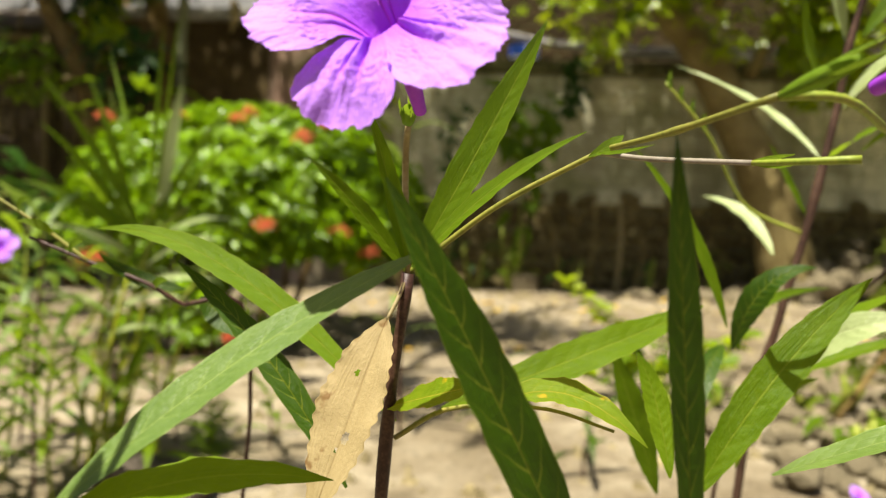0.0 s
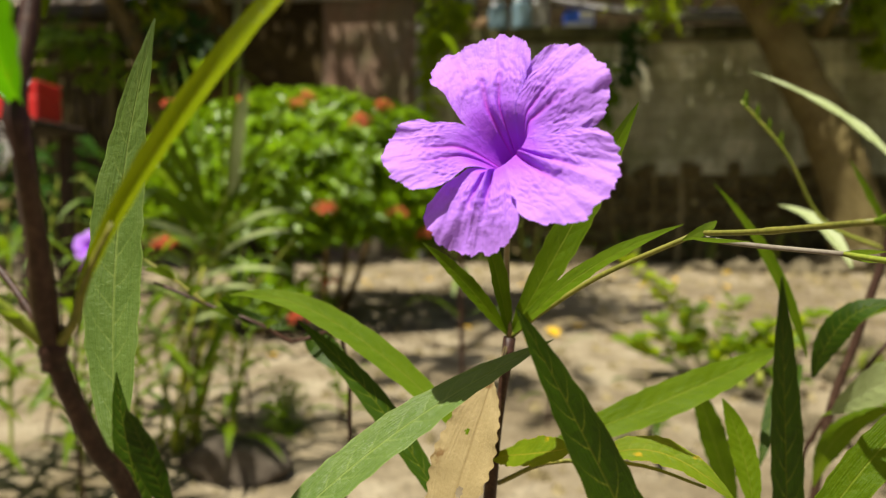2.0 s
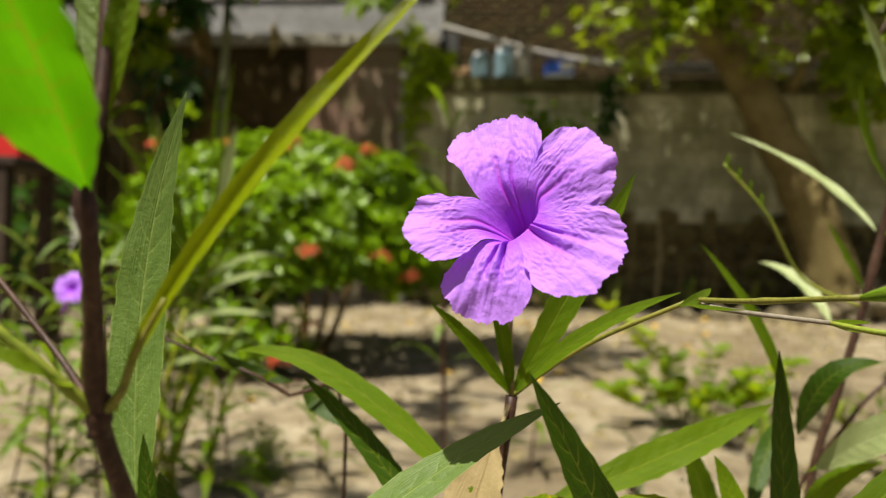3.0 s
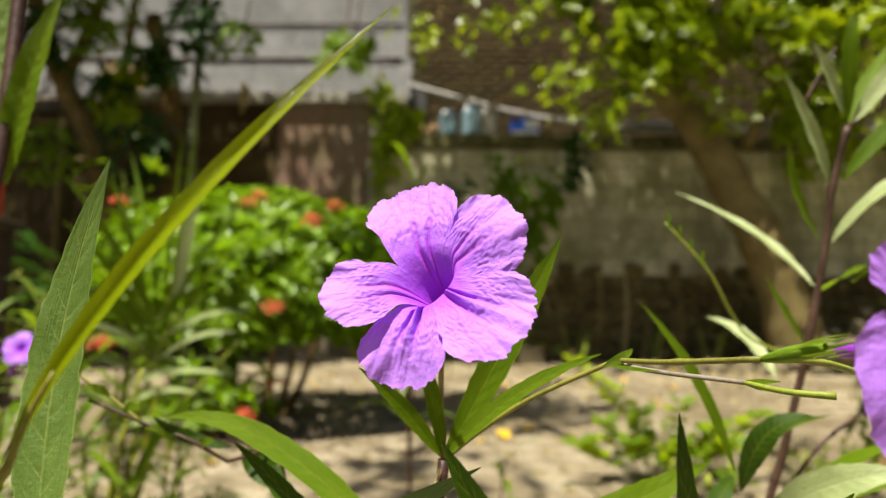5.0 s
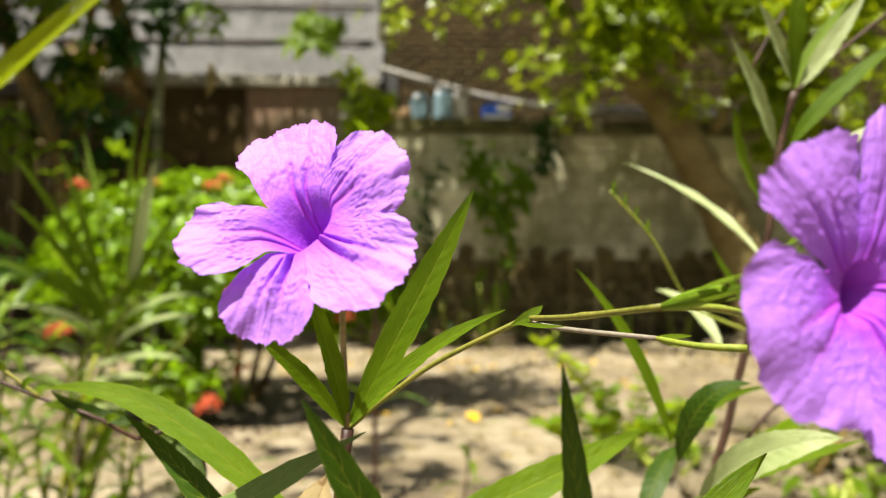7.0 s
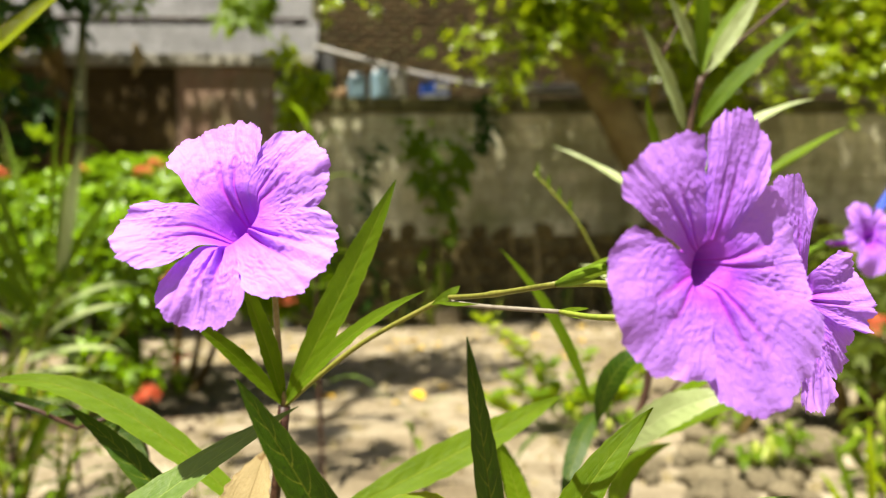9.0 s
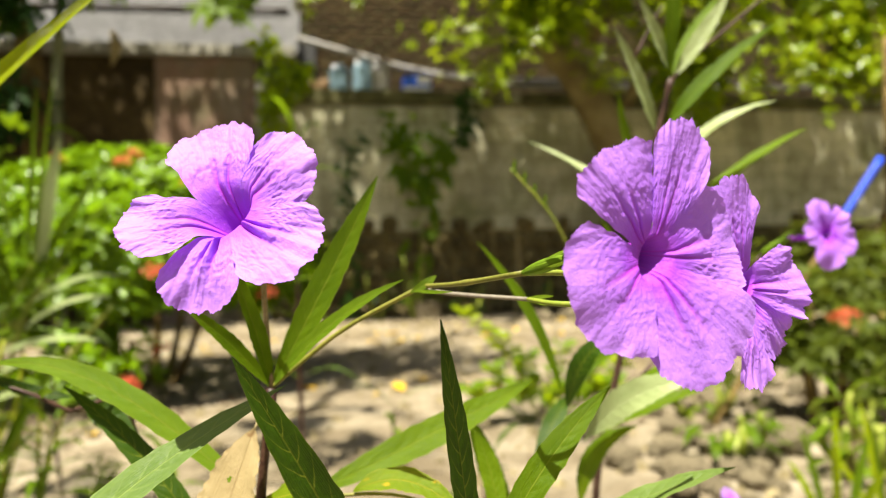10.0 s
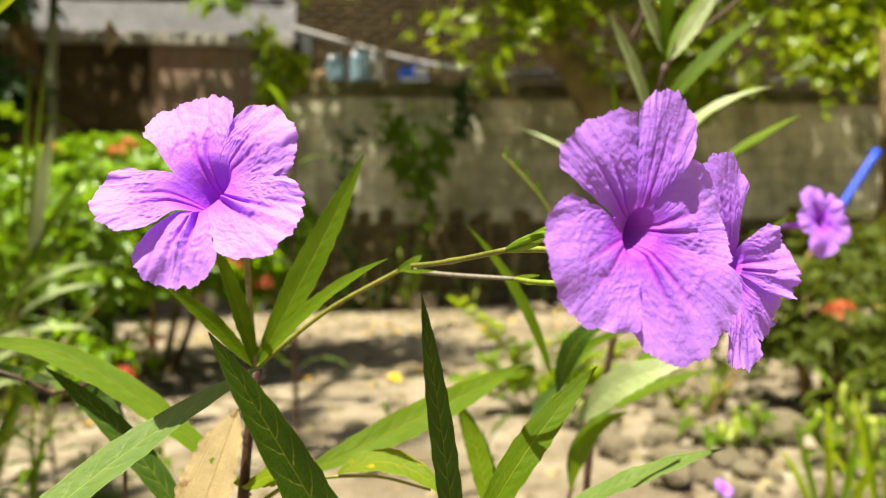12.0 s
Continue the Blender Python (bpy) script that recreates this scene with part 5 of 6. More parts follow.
for a, b, c, w in (((0.1024, 0.184, 0.5015), (0.1061, 0.18, 0.502), (0.1089, 0.176, 0.5024), .0016), ((0.1024, 0.184, 0.5012), (0.1064, 0.18, 0.5001), (0.1084, 0.176, 0.4998), .0016), ((0.0684, 0.198, 0.5046), (0.074, 0.19, 0.5042), (0.0783, 0.18, 0.5045), .0014)):
    leaf(main, a, b, c, w, LEAF_YOUNG, CAMH, n=8, m=2)
O3 = Vector((0.1155, 0.122, 0.5128))
AX3 = Vector((0.10, -0.98, 0.03)).normalized()
calyx(main, CAL3, (0.1001, 0.138, 0.5134), 0.0036)
flower(main, O3, AX3,
       [(122, 0.0272, 0.0040, 24, 0.0245, 0.0060, 31, 0.0262, 0.0010, 0.0010), (75, 0.0328, 0.0010, 14, 0.0262, 0.0040, 24, 0.0225, 0.0020, 0.0), (6, 0.0270, -0.0050, 47, 0.0205, 0.0008, 30, 0.0250, -0.001, 0.0),
        (-64, 0.0310, 0.0020, 42, 0.0300, 0.0005, 34, 0.0220, 0.0020, -0.0008), (215, 0.0250, 0.0040, 46, 0.0215, 0.0040, 58, 0.0195, 0.0050, 0.0010)],
       "violet funnel flower seen in shade", depth=0.0062, tube_end=(0.1115, 0.152, 0.512), ruffle=0.9, sag=(-0.0035, 0.0012), mouth=0.0062, pucker=0.5, furrow=0.55)
O4 = Vector((0.1616, 0.16, 0.5039))
AX4 = Vector((0.50, -0.86, 0.02)).normalized()
flower(main, O4, AX4,
       [(98, 0.0330, 0.0, 30, 0.0260, 0.002, 30, 0.0260, 0.001, 0.0), (-4, 0.0240, 0.007, 44, 0.0190, 0.004, 26, 0.0200, 0.008, 0.0010), (-50, 0.0250, 0.003, 24, 0.0220, 0.005, 24, 0.0220, 0.003, 0.0), (-100, 0.0290, 0.004, 26, 0.0240, 0.004, 26, 0.0240, 0.004, 0.0008), (178, 0.0240, 0.0060, 36, 0.018, 0.005, 36, 0.018, 0.005, 0.0)],
       "violet funnel flower turned aside", depth=0.010, ruffle=1.35, tube_end=(0.1535, 0.18, 0.502), pucker=0.7, mouth=0.009, furrow=0.5)
part("flower_stalk", tube([(0.1482, 0.17, 0.5024), (0.13, 0.17, 0.5047), (0.1063, 0.152, 0.5094), CAL3], 0.0009, n=14, sides=6), STEM_GREEN, main)

# leaves lower on the front stem
leaf(main, (0.016, 0.228, 0.425), (-0.040, 0.239, 0.470), (-0.079, 0.231, 0.482), 0.0105, LEAF_YOUNG, (0.1, -0.75, 0.8), fold=0.15)
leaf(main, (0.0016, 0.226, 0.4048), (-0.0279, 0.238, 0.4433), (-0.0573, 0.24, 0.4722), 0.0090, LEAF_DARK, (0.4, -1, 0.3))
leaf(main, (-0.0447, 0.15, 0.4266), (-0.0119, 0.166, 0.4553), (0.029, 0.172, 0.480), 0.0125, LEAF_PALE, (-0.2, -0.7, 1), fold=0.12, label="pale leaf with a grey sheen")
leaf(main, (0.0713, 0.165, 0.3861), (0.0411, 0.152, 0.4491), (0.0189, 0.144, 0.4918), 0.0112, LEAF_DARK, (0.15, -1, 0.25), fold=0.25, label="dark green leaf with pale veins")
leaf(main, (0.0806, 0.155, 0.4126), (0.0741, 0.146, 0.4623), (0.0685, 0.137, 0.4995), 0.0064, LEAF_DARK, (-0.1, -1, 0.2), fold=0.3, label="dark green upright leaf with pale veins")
leaf(main, (0.03, 0.245, 0.425), (0.0866, 0.265, 0.4431), (0.132, 0.285, 0.4583), 0.0135, LEAF, (0.1, -0.8, 0.6), fold=0.15)
leaf(main, (0.014, 0.226, 0.43), (0.0266, 0.21, 0.4372), (0.0381, 0.205, 0.4413), 0.012, LEAF_SPOT, (0, -0.6, 0.8), blunt=0.5)
leaf(main, (0.047, 0.212, 0.4358), (0.0664, 0.21, 0.4384), (0.0849, 0.2, 0.4273), 0.0105, LEAF_SPOT, (0.1, -0.6, 0.9), label="yellowing drooping leaf")
part("twig", tube([(0.016, 0.228, 0.42), (0.0326, 0.216, 0.4324), (0.0584, 0.212, 0.4341), (0.0785, 0.21, 0.4286)], 0.0009, 0.0005, n=14, sides=6), STEM_OLIVE, main)
dry = blade((0.0135, 0.217, 0.4580), (0.0048, 0.207, 0.4322), (-0.0042, 0.198, 0.4044), 0.0200, (-0.5, -1, 0.15), fold=0.28, wave=0.03, peak=0.86, taper=0.85, n=90, m=40, seed=5)
bm = bmesh.new()
bm.from_mesh(dry)
uv = bm.loops.layers.uv.active
holes = ((0.30, 0.62, 0.016, 0.035), (0.60, 0.42, 0.030, 0.075), (0.66, 0.52, 0.012, 0.03))
gone = [f for f in bm.faces if any(((f.loops[0][uv].uv.x - a) / p) ** 2 + ((f.loops[0][uv].uv.y - b) / q) ** 2 < 1 for a, b, p, q in holes)]
bmesh.ops.delete(bm, geom=gone, context="FACES")
bm.to_mesh(dry)
bm.free()
part("leaf", dry, LEAF_DEAD, main, "hanging dry tan leaf with small holes")
part("petiole", tube([N1, (0.0165, 0.2195, 0.4640), (0.0135, 0.217, 0.4575)], 0.0008, 0.0006, n=8, sides=6), STEM_TAN, main)
leaf(main, (0.1339, 0.34, 0.3628), (0.1203, 0.335, 0.4028), (0.1078, 0.33, 0.4346), 0.013, LEAF, CAMH)
leaf(main, (-0.0407, 0.14, 0.4261), (-0.0239, 0.165, 0.4285), (0.005, 0.18, 0.4238), 0.0125, LEAF, (0, -0.5, 1), fold=0.1)

# ---- stem at the left with the tall pale leaf ----
left = thing("wild_petunia", (-0.03, 0.17, 0), "wild petunia with a thick purple-brown stem", "plant", "wild petunias")
NL = Vector((-0.0585, 0.111, 0.488))
part("stem", tube([(-0.03, 0.17, -0.01), (-0.04, 0.16, 0.3), (-0.052, 0.130, 0.44), (-0.0565, 0.118, 0.47), NL, (-0.0566, 0.105, 0.508), (-0.0544, 0.1, 0.5186), (-0.0554, 0.1, 0.5275), (-0.056, 0.105, 0.5447), (-0.0581, 0.11, 0.5691), (-0.0608, 0.115, 0.6022)], 0.0020, 0.0012, n=46, sides=10, knots=(0.443, 0.665)), STEM_DARK, left)
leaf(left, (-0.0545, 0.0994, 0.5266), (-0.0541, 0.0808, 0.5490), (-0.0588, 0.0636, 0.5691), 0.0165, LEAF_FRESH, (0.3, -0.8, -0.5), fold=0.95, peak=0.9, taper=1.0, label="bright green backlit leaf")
leaf(left, (-0.0590, 0.1088, 0.5454), (-0.0619, 0.1117, 0.5655), (-0.0642, 0.1125, 0.5885), 0.0066, LEAF_PALE, (0.1, -1, 0.2))
leaf(left, (-0.0558, 0.1072, 0.5410), (-0.0529, 0.1065, 0.5584), (-0.0486, 0.1078, 0.5764), 0.0050, LEAF_YOUNG, (0.2, -1, 0.2), fold=0.5)
leaf(left, (-0.0718, 0.15, 0.4544), (-0.0799, 0.166, 0.508), (-0.0718, 0.1705, 0.560), 0.0138, LEAF_PALE, (0.1, -1, 0.3), fold=0.12, peak=0.72, label="tall pale grey-green leaf")
part("node_joint", tube([NL - Vector((0, 0, 0.0035)), NL, NL + Vector((0, 0, 0.004))], 0.0019, 0.0018, n=8, sides=12, knots=(0.5,)), STEM_DARK, left, "swollen purple-brown stem joint")
LB, LM, LT = NL + Vector((0.003, 0, 0.001)), Vector((-0.0347, 0.1088, 0.5260)), Vector((0.0082, 0.1220, 0.5798))
leaf(left, LB, LM, LT, 0.0040, LEAF_LIME, (0.2, -1, 0.35), fold=0.55, peak=1.15, label="long narrow folded leaf")
LQ = 2 * LM - 0.5 * (LB + LT)
part("petiole", tube([NL] + [(1 - q) ** 2 * LB + 2 * q * (1 - q) * LQ + q * q * LT for q in (0.06, 0.14, 0.22, 0.30)], 0.0010, 0.0005, n=14, sides=8), STEM_OLIVE, left)
for k in range(9):
    a0 = Vector((-0.0549, 0.0987, 0.5197)) + Vector((0, 0, 0.0004 * (k % 3)))
    part("hair", tube([a0, a0 + Vector((-0.0009, -0.0004, 0.0004 * (k - 4))), a0 + Vector((-0.0016 - 0.0002 * (k % 2), -0.0006, 0.0008 * (k - 4)))], 0.00009, 0.00005, n=6, sides=5), HAIR, left, "white hair at the stem's joint")
part("side_shoot", tube([NL, (-0.0636, 0.105, 0.4965), (-0.071, 0.1, 0.5054)], 0.0012, 0.0009, n=10, sides=7), STEM_GREEN, left)
part("side_shoot", tube([NL, (-0.0726, 0.12, 0.4977), (-0.0915, 0.125, 0.5149)], 0.0007, 0.0006, n=10, sides=6), STEM_DARK, left)
leaf(left, (-0.0618, 0.108, 0.4932), (-0.0637, 0.1, 0.4981), (-0.0713, 0.095, 0.5041), 0.0052, LEAF_YOUNG, (0, -0.5, 1))
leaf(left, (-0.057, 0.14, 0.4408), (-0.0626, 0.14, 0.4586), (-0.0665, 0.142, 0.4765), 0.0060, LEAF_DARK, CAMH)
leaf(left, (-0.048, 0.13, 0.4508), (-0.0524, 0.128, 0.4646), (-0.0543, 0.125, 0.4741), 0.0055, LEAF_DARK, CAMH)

# branching thin stem behind it
thin = thing("thin_weed", (-0.12, 0.40, 0), "thin branching weed stem with small leaves", "weed")
part("stem", tube([(-0.12, 0.40, -0.01), (-0.0583, 0.33, 0.4073), (-0.0826, 0.3, 0.4533), (-0.1189, 0.3, 0.4688), (-0.1437, 0.3, 0.4784)], 0.0012, 0.0007, n=22, sides=6), STEM_DARK, thin)
part("side_shoot", tube([(-0.1189, 0.3, 0.4688), (-0.1376, 0.3, 0.4823), (-0.1617, 0.3, 0.4971)], 0.0009, 0.0006, n=12, sides=6), STEM_OLIVE, thin)
for k, (bx, bz) in enumerate(((-0.092, 0.4573), (-0.104, 0.4624), (-0.127, 0.472), (-0.134, 0.480), (-0.149, 0.489), (-0.158, 0.495))):
    b = Vector((bx, 0.30, bz))
    leaf(thin, b, b + Vector((0.004 * (-1) ** k, -0.004, 0.004)), b + Vector((0.010 * (-1) ** k, -0.008, 0.005)), 0.004, LEAF_YOUNG if k % 2 else LEAF, CAMH, n=8, m=2)
leaf(thin, (-0.0778, 0.3, 0.4583), (-0.0982, 0.3, 0.4629), (-0.1094, 0.29, 0.473), 0.006, LEAF_DARK, CAMH)
leaf(thin, (-0.0758, 0.31, 0.4539), (-0.065, 0.31, 0.4464), (-0.0491, 0.3, 0.4367), 0.013, LEAF_DARK, CAMH)

# ---- taller stem at the right ----
right = thing("wild_petunia", (0.20, 0.46, 0), "tall wild petunia stem with narrow leaves, some paled by painted sheen", "plant", "wild petunias")
part("stem", tube([(0.20, 0.46, -0.01), (0.2188, 0.44, 0.3404), (0.2352, 0.43, 0.4376), (0.2472, 0.425, 0.4916), (0.2607, 0.42, 0.5637), (0.2643, 0.415, 0.6032), (0.2727, 0.41, 0.6408)], 0.0028, 0.0019, n=40, sides=9, knots=(0.56, 0.83, 0.985)), STEM_PINK, right)
part("side_shoot", tube([(0.2727, 0.41, 0.6396), (0.2908, 0.41, 0.6576), (0.3135, 0.415, 0.6751), (0.3609, 0.42, 0.712)], 0.0015, 0.0011, n=14, sides=7), STEM_PINK, right)
part("side_shoot", tube([(0.251, 0.42, 0.6585), (0.2629, 0.42, 0.6797), (0.2737, 0.42, 0.6972)], 0.0012, 0.0008, n=8, sides=7), STEM_PINK, right)
RH = (0, -0.75, 0.75)
# silvery leaves here: green blades with sheen painted into the colour
leaf(right, (0.2688, 0.45, 0.5405), (0.2447, 0.49, 0.5841), (0.2015, 0.53, 0.6203), 0.0125, LEAF_SHEEN, (0.2, -0.6, 1), fold=0.2)
leaf(right, (0.2625, 0.415, 0.604), (0.2458, 0.405, 0.6371), (0.2235, 0.39, 0.6686), 0.0125, LEAF_SHEEN, (0.45, -1, 0.05), fold=0.3)
leaf(right, (0.2709, 0.41, 0.6481), (0.2561, 0.4, 0.6703), (0.2416, 0.39, 0.689), 0.0115, LEAF_SHEEN, (0.45, -1, 0.05), fold=0.3)
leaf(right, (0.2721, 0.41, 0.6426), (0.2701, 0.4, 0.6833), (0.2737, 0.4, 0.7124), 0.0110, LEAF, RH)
leaf(right, (0.2757, 0.41, 0.643), (0.292, 0.4, 0.6691), (0.3079, 0.39, 0.6972), 0.0115, LEAF_SHEEN, RH)
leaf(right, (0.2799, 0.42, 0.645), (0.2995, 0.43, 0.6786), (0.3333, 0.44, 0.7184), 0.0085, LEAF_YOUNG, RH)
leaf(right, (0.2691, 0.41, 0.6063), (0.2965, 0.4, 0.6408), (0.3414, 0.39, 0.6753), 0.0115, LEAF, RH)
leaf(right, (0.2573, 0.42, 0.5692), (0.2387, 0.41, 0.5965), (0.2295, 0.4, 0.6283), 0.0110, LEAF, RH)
leaf(right, (0.2645, 0.42, 0.5667), (0.2926, 0.4, 0.6024), (0.3354, 0.385, 0.6198), 0.0125, LEAF_SHEEN, (0, -0.6, 1))
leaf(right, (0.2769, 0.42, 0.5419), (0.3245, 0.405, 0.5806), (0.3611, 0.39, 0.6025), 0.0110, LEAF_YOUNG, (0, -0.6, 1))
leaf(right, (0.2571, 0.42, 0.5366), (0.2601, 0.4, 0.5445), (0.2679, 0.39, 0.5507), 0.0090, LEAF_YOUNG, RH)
leaf(right, (0.2408, 0.45, 0.4777), (0.2317, 0.475, 0.5058), (0.214, 0.5, 0.5187), 0.0110, LEAF_SHEEN, RH)
leaf(right, (0.2503, 0.43, 0.5021), (0.2358, 0.425, 0.5237), (0.2215, 0.42, 0.5451), 0.0075, LEAF, RH)
leaf(right, (0.1828, 0.3667, 0.4281), (0.1972, 0.3746, 0.4520), (0.2558, 0.4126, 0.4595), 0.0066, LEAF, (0.1, -0.8, 0.5), peak=0.8)
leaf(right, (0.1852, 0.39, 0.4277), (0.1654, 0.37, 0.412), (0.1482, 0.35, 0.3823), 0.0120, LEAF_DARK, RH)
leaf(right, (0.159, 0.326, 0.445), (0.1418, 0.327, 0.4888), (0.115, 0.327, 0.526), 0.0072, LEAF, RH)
leaf(right, (0.1776, 0.34, 0.415), (0.1877, 0.3, 0.4439), (0.2124, 0.28, 0.4558), 0.0170, LEAF_SHEEN, (-0.35, -0.9, 0.6), label="bright leaf with sheen in its pale colour")
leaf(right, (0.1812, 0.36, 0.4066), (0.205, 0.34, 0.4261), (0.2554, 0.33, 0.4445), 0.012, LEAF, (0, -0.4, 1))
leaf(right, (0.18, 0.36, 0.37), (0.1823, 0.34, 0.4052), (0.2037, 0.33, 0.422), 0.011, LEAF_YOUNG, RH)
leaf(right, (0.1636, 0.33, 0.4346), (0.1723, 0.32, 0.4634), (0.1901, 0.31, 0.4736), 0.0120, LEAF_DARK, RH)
leaf(right, (0.1854, 0.33, 0.4296), (0.2021, 0.31, 0.4517), (0.2227, 0.29, 0.4671), 0.0140, LEAF_YOUNG, (0, -0.4, 1))
SP = Vector((0.158, 0.418, 0.579))
part("flower_spike", tube([(0.2454, 0.425, 0.4916), (0.2121, 0.43, 0.5088), (0.1855, 0.42, 0.5482), SP], 0.0011, 0.0008, n=18, sides=6), STEM_GREEN, right)
for k in range(8):
    p = SP.lerp(Vector((0.1855, 0.42, 0.5482)), 0.02 + 0.13 * k)
    part("bud", blade(p, p + Vector((0.0015 * (-1) ** k, -0.001, 0.003)), p + Vector((0.002 * (-1) ** k, -0.001, 0.0075)), 0.003, CAMH, n=6, m=2), LEAF_YOUNG, right)

# near leaves at the lower right
low = thing("wild_petunia", (0.16, 0.20, 0), "low wild petunia shoot with glossy veined leaves", "plant", "wild petunias")
part("stem", tube([(0.16, 0.20, -0.01), (0.15, 0.20, 0.25), (0.1022, 0.19, 0.3907), (0.1114, 0.2, 0.4051)], 0.0024, 0.0015, n=22, sides=8), STEM_DARK, low)
leaf(low, (0.0832, 0.165, 0.4266), (0.1031, 0.168, 0.4544), (0.1248, 0.172, 0.4748), 0.0092, LEAF, (-0.3, -1, 0.5), fold=0.2, label="green leaf with clear side veins")
leaf(low, (0.1232, 0.21, 0.4175), (0.1486, 0.195, 0.4334), (0.1694, 0.18, 0.4452), 0.0090, LEAF_PALE, (0, -0.5, 1))
leaf(low, (0.105, 0.24, 0.4055), (0.1032, 0.25, 0.4273), (0.0975, 0.255, 0.444), 0.009, LEAF, CAMH)

# small flower beyond the pair
far_stem = thing("wild_petunia", (0.215, 0.475, 0), "wild petunia stem with one small violet flower", "plant", "wild petunias")
OR = Vector((0.3804, 0.4, 0.5312))
ends = Vector((0.3640, 0.420, 0.5275))
part("stem", tube([(0.215, 0.475, -0.01), (0.21, 0.465, 0.3), (0.2493, 0.44, 0.4193), (0.3099, 0.45, 0.4658), (0.3525, 0.43, 0.5193)], 0.0016, 0.0011, n=22, sides=7), STEM_DARK, far_stem)
calyx(far_stem, (0.3493, 0.43, 0.5177), ends, 0.0062)
flower(far_stem, OR, (0.12, -0.96, 0.14), even_petals([(112, 0.0235, 0.0215, 0.1), (42, 0.0225, 0.0210, 0.15), (-30, 0.0245, 0.0220, 0.1), (-98, 0.0265, 0.0215, 0.15), (182, 0.0220, 0.0195, 0.1)]), "small violet funnel flower", depth=0.005, tube_end=tuple(ends), mouth=0.008, fine=36, ruffle=1.3, furrow=0.5)
fgx, fgy = (0.796, 1.225)
drop = thing("fallen_flower", (fgx, fgy, 0), "fallen violet flower on the stones", "flower")
flower(drop, (fgx, fgy, 0.04), (0.3, -0.5, 0.7), even_petals([(90, 0.02, 0.018, 0.2), (18, 0.02, 0.018, 0.2), (-54, 0.02, 0.018, 0.2), (-126, 0.02, 0.018, 0.2), (162, 0.02, 0.018, 0.2)]), "violet flower", mouth=0.01, fine=20)

# yellow-green shoots among the stones
for sx, sy, dx in ((0.8844, 1.04, 0.0), (1.027, 1.087, 0.06)):
    sprout = thing("grassy_sprout", (sx, sy, 0), "yellow-green narrow-leaved shoot among the stones", "plant", "shoots among the stones")
    for k in range(6):
        an = 1.05 * k + dx * 9
        ht = 0.20 + 0.05 * math.sin(2.3 * k)
        top = Vector((sx + (0.07 + 0.02 * (k % 3)) * math.cos(an), sy + 0.06 * math.sin(an), ht))
        base = Vector((sx + 0.01 * math.cos(an), sy + 0.01 * math.sin(an), -0.01))
        leaf(sprout, base, base.lerp(top, 0.55) + Vector((0, 0, 0.02)), top, 0.016, LEAF_LIME if k % 3 else LEAF_YOUNG, (0, -0.7, 0.7), n=12, m=4)

# ---- stones and litter ----
stones = [rock_mesh(1.0, 100 + k, 2) for k in range(14)]
small = [rock_mesh(1.0, 200 + k, 1) for k in range(6)]


def put_stone(parent, at, size, k, meshes=stones, mat=None):
    me = meshes[k % len(meshes)]
    if not me.materials:
        me.materials.append(STONE)
    ob = new("stone", me)
    ob.parent = parent
    ob.matrix_parent_inverse = Matrix.Translation(parent.location).inverted()
    ob.matrix_basis = Matrix.Translation(at) @ Euler((rng.uniform(-0.4, 0.4), rng.uniform(-0.4, 0.4), rng.uniform(0, 6.28))).to_matrix().to_4x4() @ Matrix.Diagonal((size, size, size, 1))
    return ob


pile = thing("rock_pile", (4.5, 6.6, 0), "heap of pale broken rocks beside the tree", "rocks")
for k in range(150):
    x = rng.uniform(3.05, 6.6)
    yy = rng.uniform(-0.55, 0.4)
    top = 0.62 * min(1, max(0.0, (x - 2.9) / 0.9)) * max(0.1, 1 - abs(yy + 0.05) * 1.2)
    put_stone(pile, (x, 6.55 + yy, top * rng.uniform(0.25, 1.0)), rng.uniform(0.14, 0.30), k)
row = thing("rock_row", (2.2, 6.2, 0), "row of pale rocks along the wall's foot", "rocks")
for k in range(34):
    put_stone(row, (1.7 + rng.random() * 1.6, 6.15 + rng.uniform(-0.25, 0.35), 0.03), rng.uniform(0.1, 0.24), k + 3)
patch = thing("stone_patch", (1.25, 1.85, 0), "scatter of pale stones on the soil", "stones")
for k in range(290):
    x, y = 0.7 + 1.8 * rng.random() ** 1.3, rng.uniform(1.05, 2.7)
    sz = rng.choice((0.025, 0.035, 0.05, 0.06, 0.08, 0.11))
    put_stone(patch, (x, y, ground_z(x, y) + 0.2 * sz), sz, k)
gx, gy = (-0.4909, 1.2188)
boulder = new("boulder", rock_mesh(0.20, 77, 3))
boulder.data.materials.append(rough_surface("stone_grey_brown", (0.05, 0.04, 0.03), (0.095, 0.078, 0.058), (0.15, 0.125, 0.095), 9, 70, 0.9, 0.5, 0.004))
boulder.data.polygons.foreach_set("use_smooth", [True] * len(boulder.data.polygons))
boulder.location = (gx, gy, 0.035)
tagged(boulder, "rounded dark grey-brown stone on the sand", "stone")

# loose grit
pv, pf = [], []
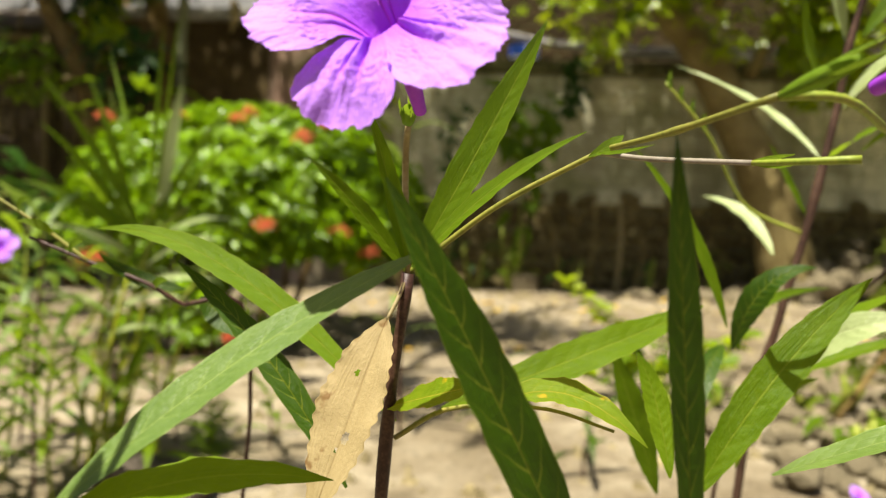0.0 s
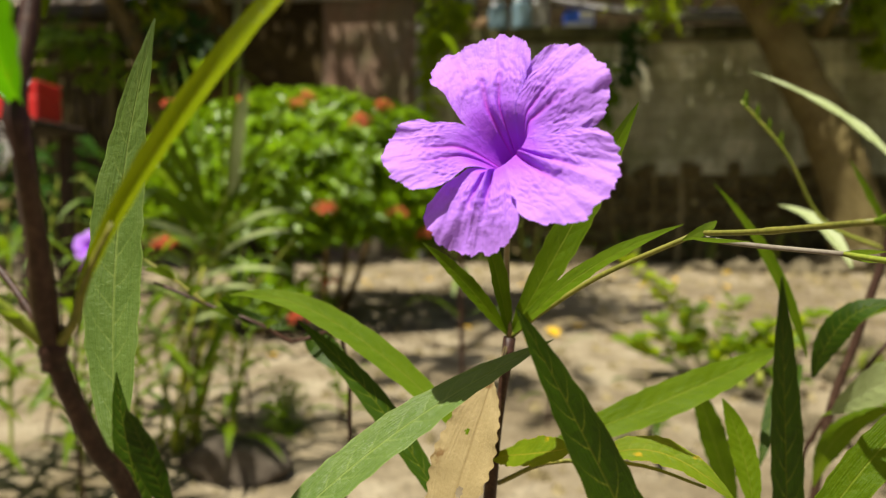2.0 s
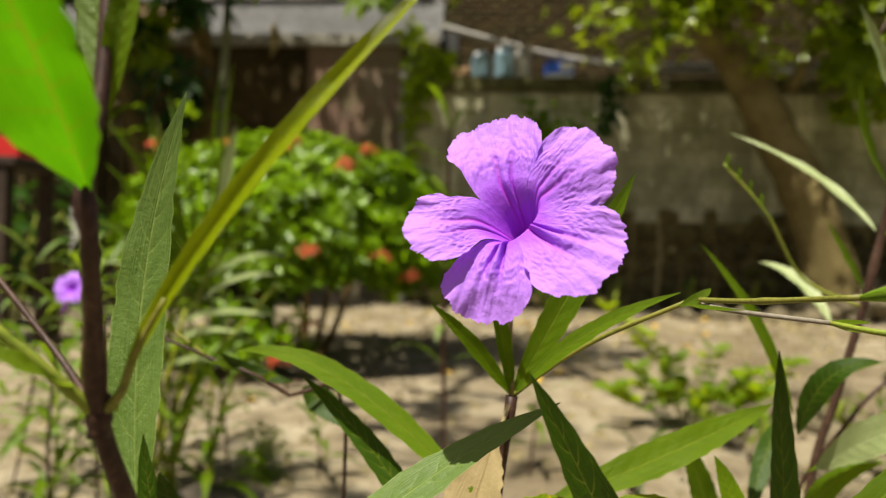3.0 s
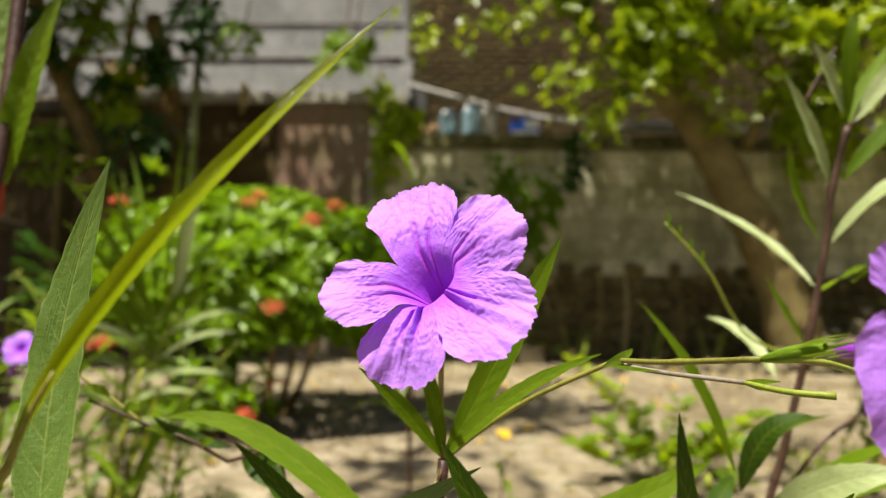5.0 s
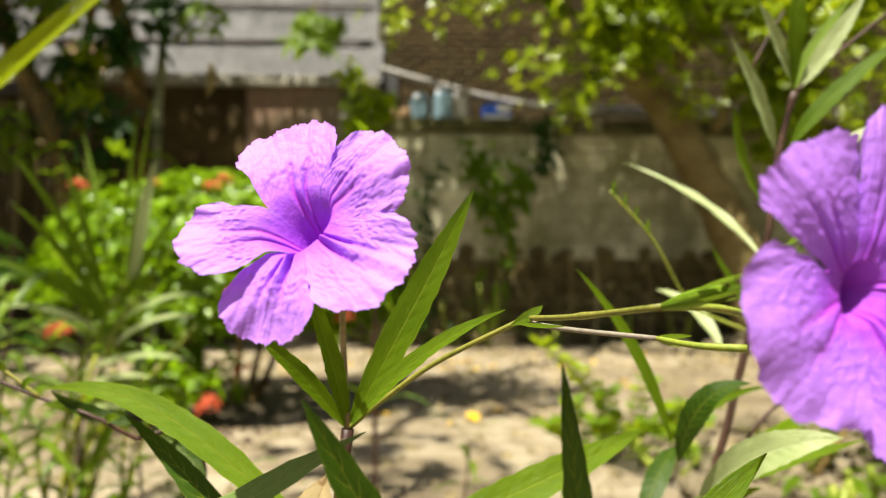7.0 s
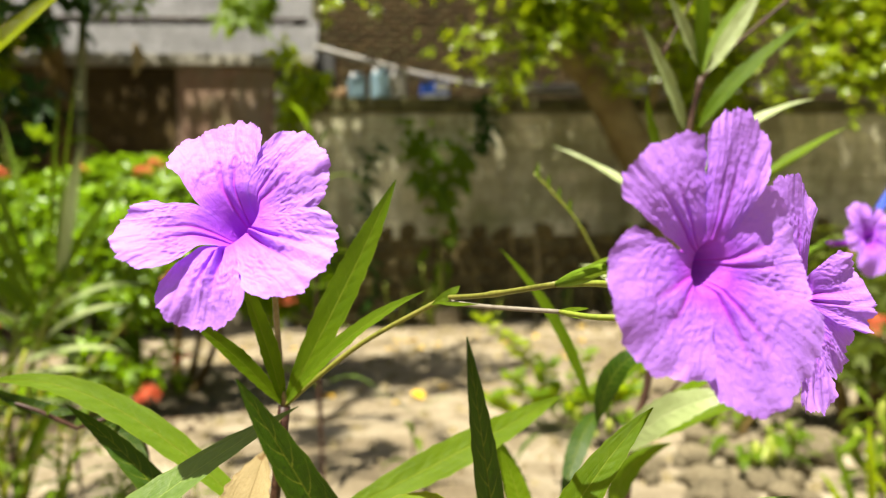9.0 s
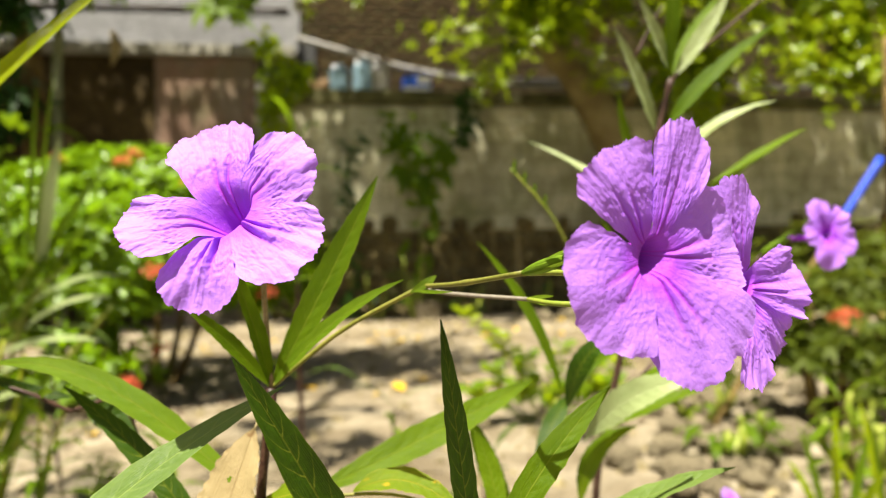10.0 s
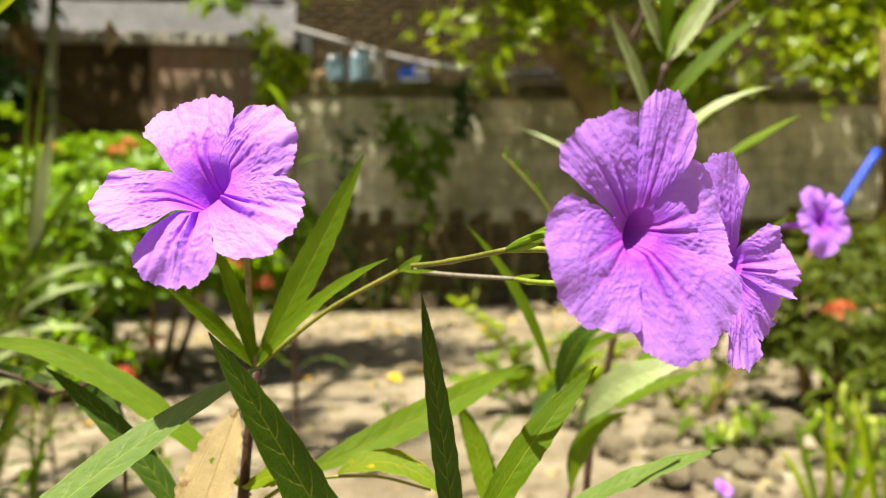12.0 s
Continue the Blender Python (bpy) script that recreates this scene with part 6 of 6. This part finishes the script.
for k in range(2600):
    x, y = rng.uniform(-2.6, 3.2), 0.9 + 5.4 * rng.random() ** 1.5
    s = rng.choice((0.006, 0.008, 0.011, 0.016, 0.024)) * (0.7 + 0.25 * y)
    z = ground_z(x, y)
    b = len(pv)
    tw = rng.uniform(0, 6.28)
    for q in range(5):
        a = tw + 6.283 * q / 5
        pv.append((x + s * math.cos(a) * rng.uniform(0.6, 1.1), y + s * math.sin(a) * rng.uniform(0.6, 1.1), z - 0.002))
    pv.append((x + s * 0.2, y, z + s * rng.uniform(0.5, 0.9)))
    pv.append((x - s * 0.3, y + s * 0.3, z + s * rng.uniform(0.4, 0.8)))
    pf += [(b, b + 1, b + 5), (b + 1, b + 2, b + 6, b + 5), (b + 2, b + 3, b + 6), (b + 3, b + 4, b + 6), (b + 4, b, b + 5, b + 6)]
tagged(part("gravel", mesh_of("gravel", pv, pf, smooth=False), PEBBLE), "loose grit and pebbles on the soil", "gravel", kind="stuff")

# dry litter between the stones and under the shrub
lv, lf = [], []
for cx_, cy_, wx, wy, count in ((1.5, 1.9, 1.0, 0.8, 240), (-0.9, 2.6, 0.8, 0.5, 380), (1.6, 4.6, 2.2, 1.4, 420)):
    for k in range(count):
        x, y = cx_ + rng.gauss(0, 0.5) * wx, cy_ + rng.gauss(0, 0.5) * wy
        ln, an = rng.uniform(0.02, 0.055), rng.uniform(0, 6.28)
        d, sd_ = Vector((math.cos(an), math.sin(an), rng.uniform(-0.1, 0.35))), Vector((-math.sin(an), math.cos(an), rng.uniform(-0.4, 0.4)))
        p = Vector((x, y, ground_z(x, y) + 0.005))
        b = len(lv)
        lv += [p, p + d * ln * 0.45 + sd_ * ln * 0.22, p + d * ln, p + d * ln * 0.5 - sd_ * ln * 0.22]
        lf.append((b, b + 1, b + 2, b + 3))
tagged(part("leaf_litter", mesh_of("leaf_litter", lv, lf, smooth=False), LITTER), "brown dry leaf litter on the soil", "litter", kind="stuff")

# fallen leaves
fl_mesh = [blade((-0.5, 0, 0), (0, 0.06, 0.06), (0.5, -0.05, 0.02), 0.42, (0, 0, 1), n=8, m=4, seed=k, fold=0.25, wave=0.15, blunt=0.6) for k in range(4)]
for me in fl_mesh:
    me.materials.append(LEAF_FALLEN)


def fallen(x, y, size, k):
    ob = new("fallen_leaf", fl_mesh[k % 4])
    ob.location = (x, y, ground_z(x, y) + 0.006 + size * 0.03)
    ob.rotation_euler = (rng.uniform(-0.2, 0.2), rng.uniform(-0.2, 0.2), rng.uniform(0, 6.28))
    ob.scale = (size, size, size)
    return tagged(ob, "fallen yellow leaf lying on the soil", "leaf", "fallen leaves")


fallen(0.2392, 2.78, 0.12, 0)
fallen(0.378, 3.0038, 0.08, 1)
fallen(0.2131, 4.8447, 0.12, 2)
fallen(0.3673, 5.1928, 0.16, 3)
fallen(0.5271, 4.8831, 0.09, 1)
fallen(1.0717, 4.8967, 0.08, 0)
fallen(1.4006, 5.2812, 0.1, 2)
fallen(-0.9797, 3.9816, 0.08, 1)
fallen(-0.7746, 2.2513, 0.07, 3)
for k in range(40):
    x, y = rng.uniform(-1.2, 3.0), rng.uniform(2.4, 6.2)
    fallen(x, y, rng.uniform(0.04, 0.1), k)

# ---- pieces of the walls ----
blk = []
for k in range(5):
    bm = bmesh.new()
    box(bm, (-0.195, -0.02, -0.096), (0.195, 0.02, 0.096), 0.006, 0.003, random.Random(k))
    blk.append(bm_mesh("block", bm))
    blk[-1].materials.append(BLOCK)
for row_k in range(7):
    for k in range(19):
        x = -0.58 + 0.402 * k + (0.2 if row_k % 2 else 0.0)
        ob = new("block", blk[(k * 3 + row_k) % 5])
        ob.parent = block_wall
        ob.location = (x, WALL_Y + 0.022 + rng.uniform(-0.003, 0.003), 1.06 + 0.2015 * row_k)
fst = [rock_mesh(1.0, 300 + k, 2, 0.9) for k in range(8)]
for me in fst:
    me.materials.append(STONE_DARK)
for row_k in range(6):
    x = -0.85
    while x < 7:
        s = rng.uniform(0.17, 0.33)
        if row_k == 5 and rng.random() < 0.45:
            x += s
            continue
        ob = new("stone", fst[rng.randrange(8)])
        ob.parent = footing
        ob.location = (x + s / 2, WALL_Y + 0.03, 0.06 + 0.19 * row_k + rng.uniform(-0.02, 0.02))
        ob.rotation_euler = (rng.uniform(-0.3, 0.3), rng.uniform(-0.3, 0.3), rng.uniform(-0.2, 0.2))
        ob.scale = (s * 1.1, 0.2, 0.27)
        x += s
bv, bf = [], []
cube_f = [(0, 1, 2, 3), (4, 7, 6, 5), (0, 4, 5, 1), (1, 5, 6, 2), (2, 6, 7, 3), (3, 7, 4, 0)]
for row_k in range(26):
    for k in range(42):
        x0 = -0.5 + 0.215 * k + (0.107 if row_k % 2 else 0)
        z0 = 2.55 + 0.076 * row_k + rng.uniform(-0.004, 0.004)
        y0 = WALL_Y + 0.606 + rng.uniform(-0.006, 0.004)
        lx, lz = 0.198 + rng.uniform(-0.01, 0.006), 0.060 + rng.uniform(-0.005, 0.004)
        b = len(bv)
        for yy, ins in ((y0, 0.006), (y0 + 0.03, 0.0)):
            bv += [(x0 + ins, yy, z0 + ins), (x0 + lx - ins, yy, z0 + ins), (x0 + lx - ins, yy, z0 + lz - ins), (x0 + ins, yy, z0 + lz - ins)]
        bf += [tuple(b + q for q in f) for f in cube_f]
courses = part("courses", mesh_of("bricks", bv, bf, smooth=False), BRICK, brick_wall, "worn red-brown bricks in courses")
courses["kind"] = "stuff"
